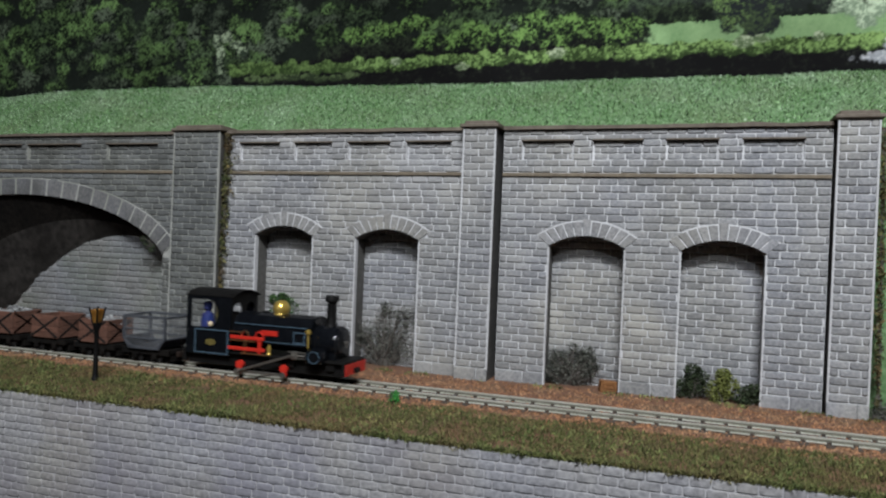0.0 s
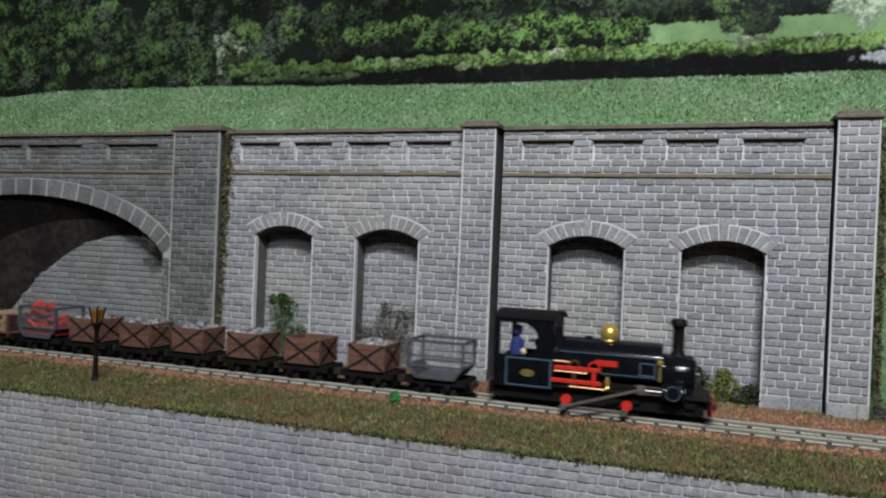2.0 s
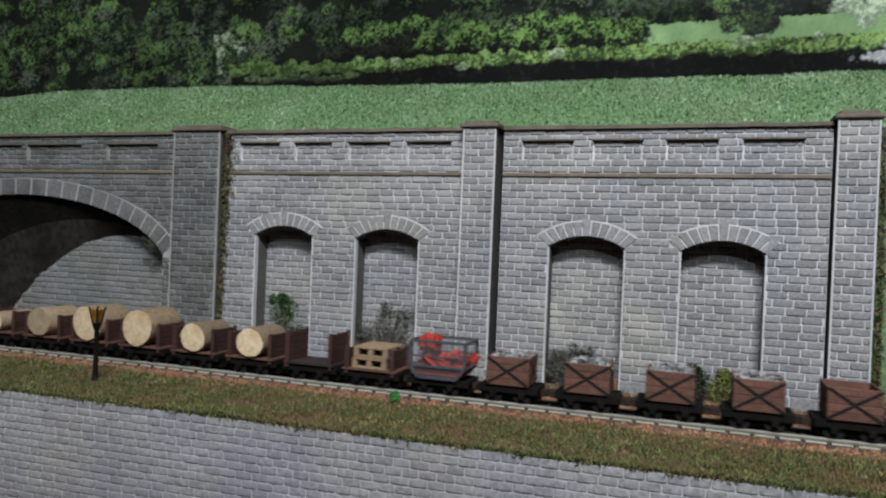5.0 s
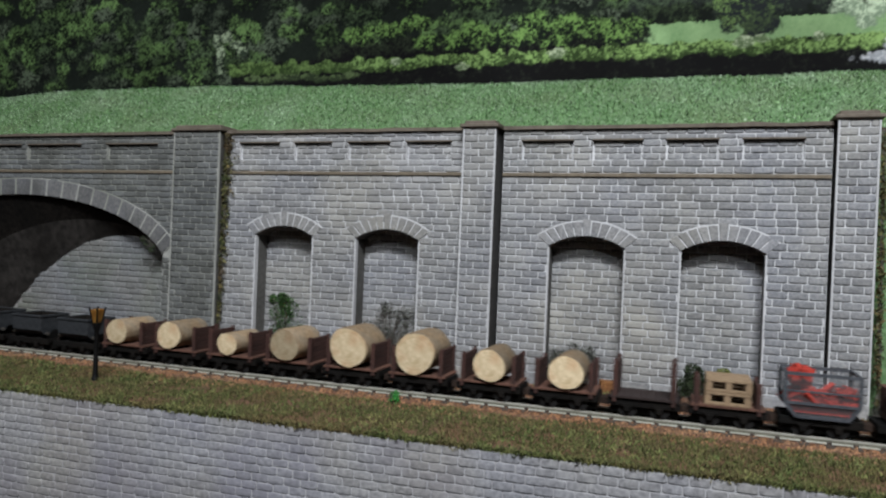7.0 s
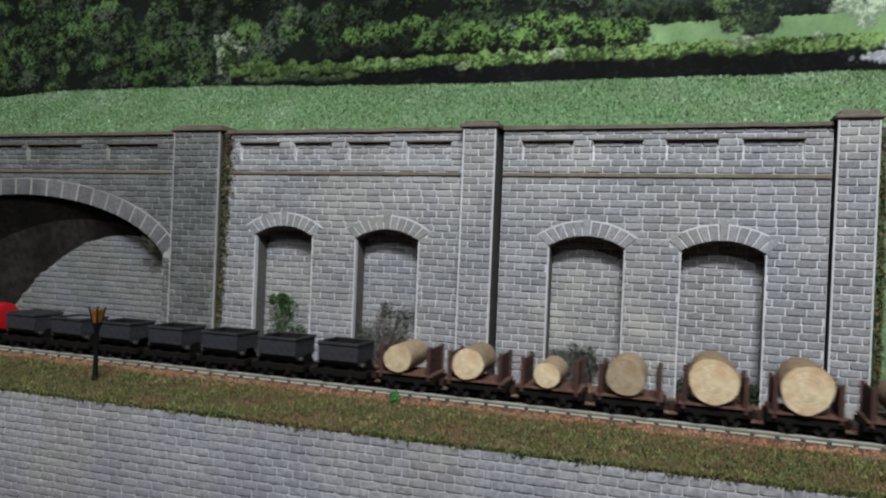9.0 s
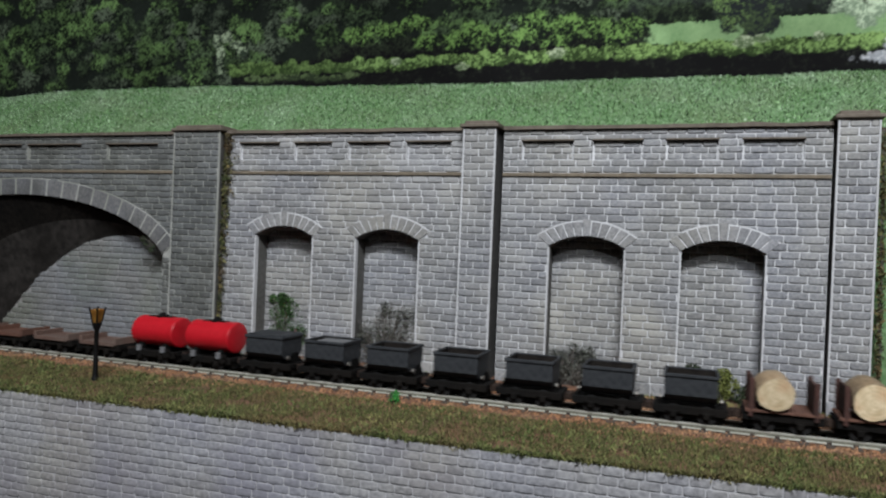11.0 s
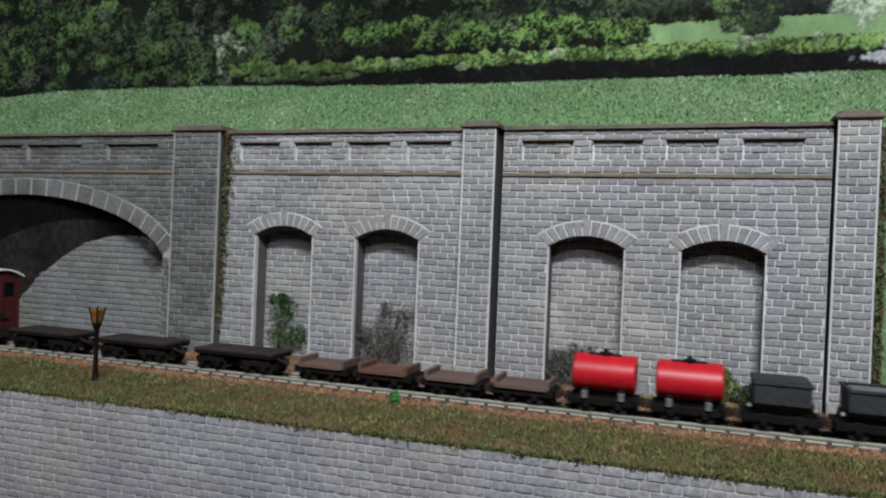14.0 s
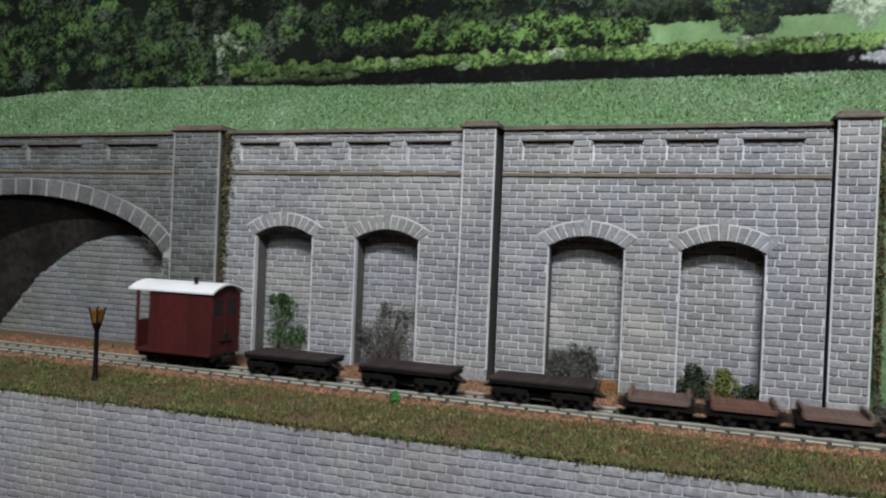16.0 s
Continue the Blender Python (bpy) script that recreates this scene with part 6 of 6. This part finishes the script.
def plant(name, label, category, base, lobes, leaves, size, material, twigs, seed, bloom=0, group=""):
    """A bush: stems from its foot to leafy lobes of (x, y, z, radius) with gaps between."""
    rng = random.Random(seed)
    ob = empty(name, label, category, group)
    bm = bmesh.new()
    for _ in range(twigs):
        lx, ly, lz, lr = rng.choice(lobes)
        tip = Vector((lx + rng.gauss(0, 0.6) * lr, ly + rng.gauss(0, 0.35) * lr, lz + rng.uniform(-0.3, 1.0) * lr))
        foot = Vector((base[0] + rng.gauss(0, 1.5), base[1] + rng.gauss(0, 0.6), base[2]))
        mid = (foot + tip) / 2 + Vector((rng.gauss(0, 1.2), rng.gauss(0, 0.6), rng.uniform(0, 1.5)))
        bm_tube(bm, foot, mid, 0.24, 0.17, 5, False)
        bm_tube(bm, mid, tip, 0.17, 0.07, 5, False)
        for _ in range(3):
            q = mid.lerp(tip, rng.random())
            bm_tube(bm, q, q + Vector((rng.gauss(0, 1.6), rng.gauss(0, 1.0), rng.gauss(0.6, 1.2))), 0.10, 0.04, 4, False)
    tagged(part("twig", bm, TWIG, ob), kind="stuff")
    verts, faces, red_v, red_f = [], [], [], []
    for i in range(leaves):
        lx, ly, lz, lr = rng.choice(lobes)
        d = Vector((rng.gauss(0, 1), rng.gauss(0, 0.8), rng.gauss(0, 1))).normalized() * lr * (rng.random() ** 0.45)
        p = (lx + d.x, ly + d.y * 0.75, lz + d.z)
        if noise.noise((p[0] * 0.45, p[1] * 0.45, p[2] * 0.45 + seed)) < -0.12 and rng.random() < 0.75:
            continue
        v, f = leaf(rng, p, size * rng.uniform(0.6, 1.3))
        tv, tf = (red_v, red_f) if i < bloom else (verts, faces)
        o = len(tv)
        tv += v
        tf += [tuple(o + k for k in q) for q in f]
    tagged(pydata("foliage", verts, faces, material, ob), kind="stuff")
    if red_v:
        tagged(pydata("blossom", red_v, red_f, BLOOM, ob), "tiny red flowers")
    return set_back(ob, base[1])


plant("climbing_shrub", "leafy green shrub with red specks in a niche", "shrub", (-139, 41.5, -3), ((-139, 41.5, 4, 8), (-136, 41.5, 11, 8.5), (-143, 42, 18, 6.5), (-138, 42, 22, 5.5), (-131, 41.5, 8, 6), (-144, 41.5, 8, 6), (-148, 42.5, 26, 2.4), (-142, 42, 26, 3.5)), 4200, 0.58, LEAF, 26, 31, 26)
plant("dry_bush", "dry grey twiggy bush in a niche", "bush", (-86, 40, -3), ((-94, 40.5, 4, 7.5), (-85, 40, 6, 8.5), (-75, 40.5, 6, 7.5), (-80, 41.5, 15, 7.5), (-91, 41, 14, 7), (-76, 41.5, 22, 5.5), (-97, 40, 12, 5), (-86, 42, 24, 4.5)), 3600, 0.5, LEAF_GREY, 90, 32, group="dry bushes")
plant("dry_bush", "dense grey-green dry bush in a niche", "bush", (1.5, 39, -3), ((-4, 39, 3, 5.5), (4, 39, 4, 6.5), (9, 39.5, 6, 5), (-5, 40, 9, 4.5), (2, 40, 11, 5.5), (8, 40, 11, 4.5), (-6, 39.5, 2, 4.5)), 4200, 0.5, LEAF_GREY, 70, 33, group="dry bushes")
plant("round_bush", "dark green low round bush in a niche", "bush", (50, 37, -3), ((47.5, 37, 1.5, 4.8), (53, 37.5, 4.5, 5.4), (50.5, 37.5, 8.2, 4.0)), 2600, 0.55, LEAF_DARK, 8, 34, group="round bushes")
plant("round_bush", "yellow-green low round bush in a niche", "bush", (61, 36, -3), ((59.5, 36, 1.8, 5.0), (63, 36, 4.6, 5.0), (61.5, 36, 8.6, 3.2)), 2600, 0.55, LEAF_OLIVE, 8, 35, group="round bushes")
plant("round_bush", "small dark green round bush in a niche", "bush", (71, 36.5, -3), ((69.5, 36.5, 1.0, 4.6), (73.5, 36.5, 2.4, 4.4)), 2200, 0.55, LEAF_DARK, 8, 36, group="round bushes")
plant("hanging_plant", "dark tuft growing from the arch foot", "plant", (-217, 34.6, 50), ((-219.5, 34, 52, 2.6), (-216.5, 34, 49, 2.6), (-222, 34.2, 53.5, 1.8)), 260, 0.6, LEAF_DARK, 6, 37)
plant("grass_tuft", "bright green tuft beside the track", "grass tuft", (-61.8, -12.8, -3.2), ((-61.8, -12.8, -1.4, 2.2), (-61.8, -12.8, 0.6, 1.8)), 420, 0.5, LEAF_LIME, 3, 38)


def ivy(label, x, y, z0, z1, width, count, seed, lean=0.0):
    """Trailing ivy down a wall corner."""
    rng = random.Random(seed)
    ob = empty("ivy", label, "ivy", "ivy on the piers")
    bm = bmesh.new()
    for _ in range(5):
        px, z = x + rng.gauss(0, 0.8), z1
        while z > z0 + 2:
            q = (px + lean * (z1 - z) / (z1 - z0) + rng.gauss(0, 0.5), y - 0.3, z - 5)
            bm_tube(bm, (px + lean * (z1 - z) / (z1 - z0), y - 0.3, z), q, 0.22, seg=5, caps=False)
            z -= 5
    tagged(part("twig", bm, TWIG, ob), kind="stuff")
    verts, faces = [], []
    for _ in range(count):
        z = z0 + (z1 - z0) * rng.random() ** 0.75
        k = (z - z0) / (z1 - z0)
        w = width * (0.35 + 0.65 * k) * (0.55 + 0.8 * abs(noise.noise((z * 0.11, seed, 0))) * 1.6)
        p = (x + lean * (1 - k) + rng.gauss(0, 0.5) * w, y - abs(rng.gauss(0, 0.6)) - 0.2, z)
        v, f = leaf(rng, p, rng.uniform(0.5, 1.05))
        o = len(verts)
        verts += v
        faces += [tuple(o + i for i in q) for q in f]
    tagged(pydata("foliage", verts, faces, LEAF_IVY, ob), kind="stuff")
    set_back(ob, FACE)


ivy("green and yellowing ivy trailing down the mossy pier", -171.6, 33.4, 10, 109, 6.0, 1500, 41, -1.5)
ivy("brown and green ivy beside the end pier", 112.5, 34.0, -3, 108, 4.0, 1100, 42, 2.0)
plant("dry_bush", "dark dry weeds at the foot of the end pier", "bush", (114, 33, -3), ((114, 33, 0, 3.5), (118, 33, 2, 4)), 500, 0.6, LEAF_GREY, 16, 43, group="dry bushes")


def rusty_crate():
    ob = empty("rusty_crate", "small rust-orange crate leaning by the niche", "crate", at=view_fitted(16.8, 34.5, -2.6))
    for k, (a, b) in enumerate(((0.0, 1.62), (1.66, 3.3), (3.34, 5.0))):
        bm = bmesh.new()
        bm_box(bm, -3.4, 3.4, -2.0, 2.0, a, b, 0.25)
        part("crate_board", bm, RUST, ob)
    for x in (-2.8, 2.8):
        bm = bmesh.new()
        bm_box(bm, x - 0.5, x + 0.5, -2.3, -1.9, 0, 5.2, 0.1)
        part("crate_batten", bm, RUST, ob)
    ob.rotation_euler = (0, radians(4), radians(18))


rusty_crate()


# grass slope beyond the end pier
def end_slope():
    verts, faces = [], []
    n = 14
    for i in range(n):
        for j in range(n):
            u, v = i / (n - 1), j / (n - 1)
            verts.append((110.5 + 60 * u, 36 + 8 * v + 2 * noise.noise((u * 5, v * 5, 3)), -4 + 113 * v + 2 * noise.noise((u * 4, v * 4, 9))))
    for i in range(n - 1):
        for j in range(n - 1):
            a = i * n + j
            faces.append((a, a + n, a + n + 1, a + 1))
    tagged(pydata("grass_bank", verts, faces, MEADOW, plan=True), "steep green bank beyond the wall's end", "bank", kind="structure")


end_slope()


def motions():
    for ob, rows in MOVES:
        walk(ob, rows)


motions()
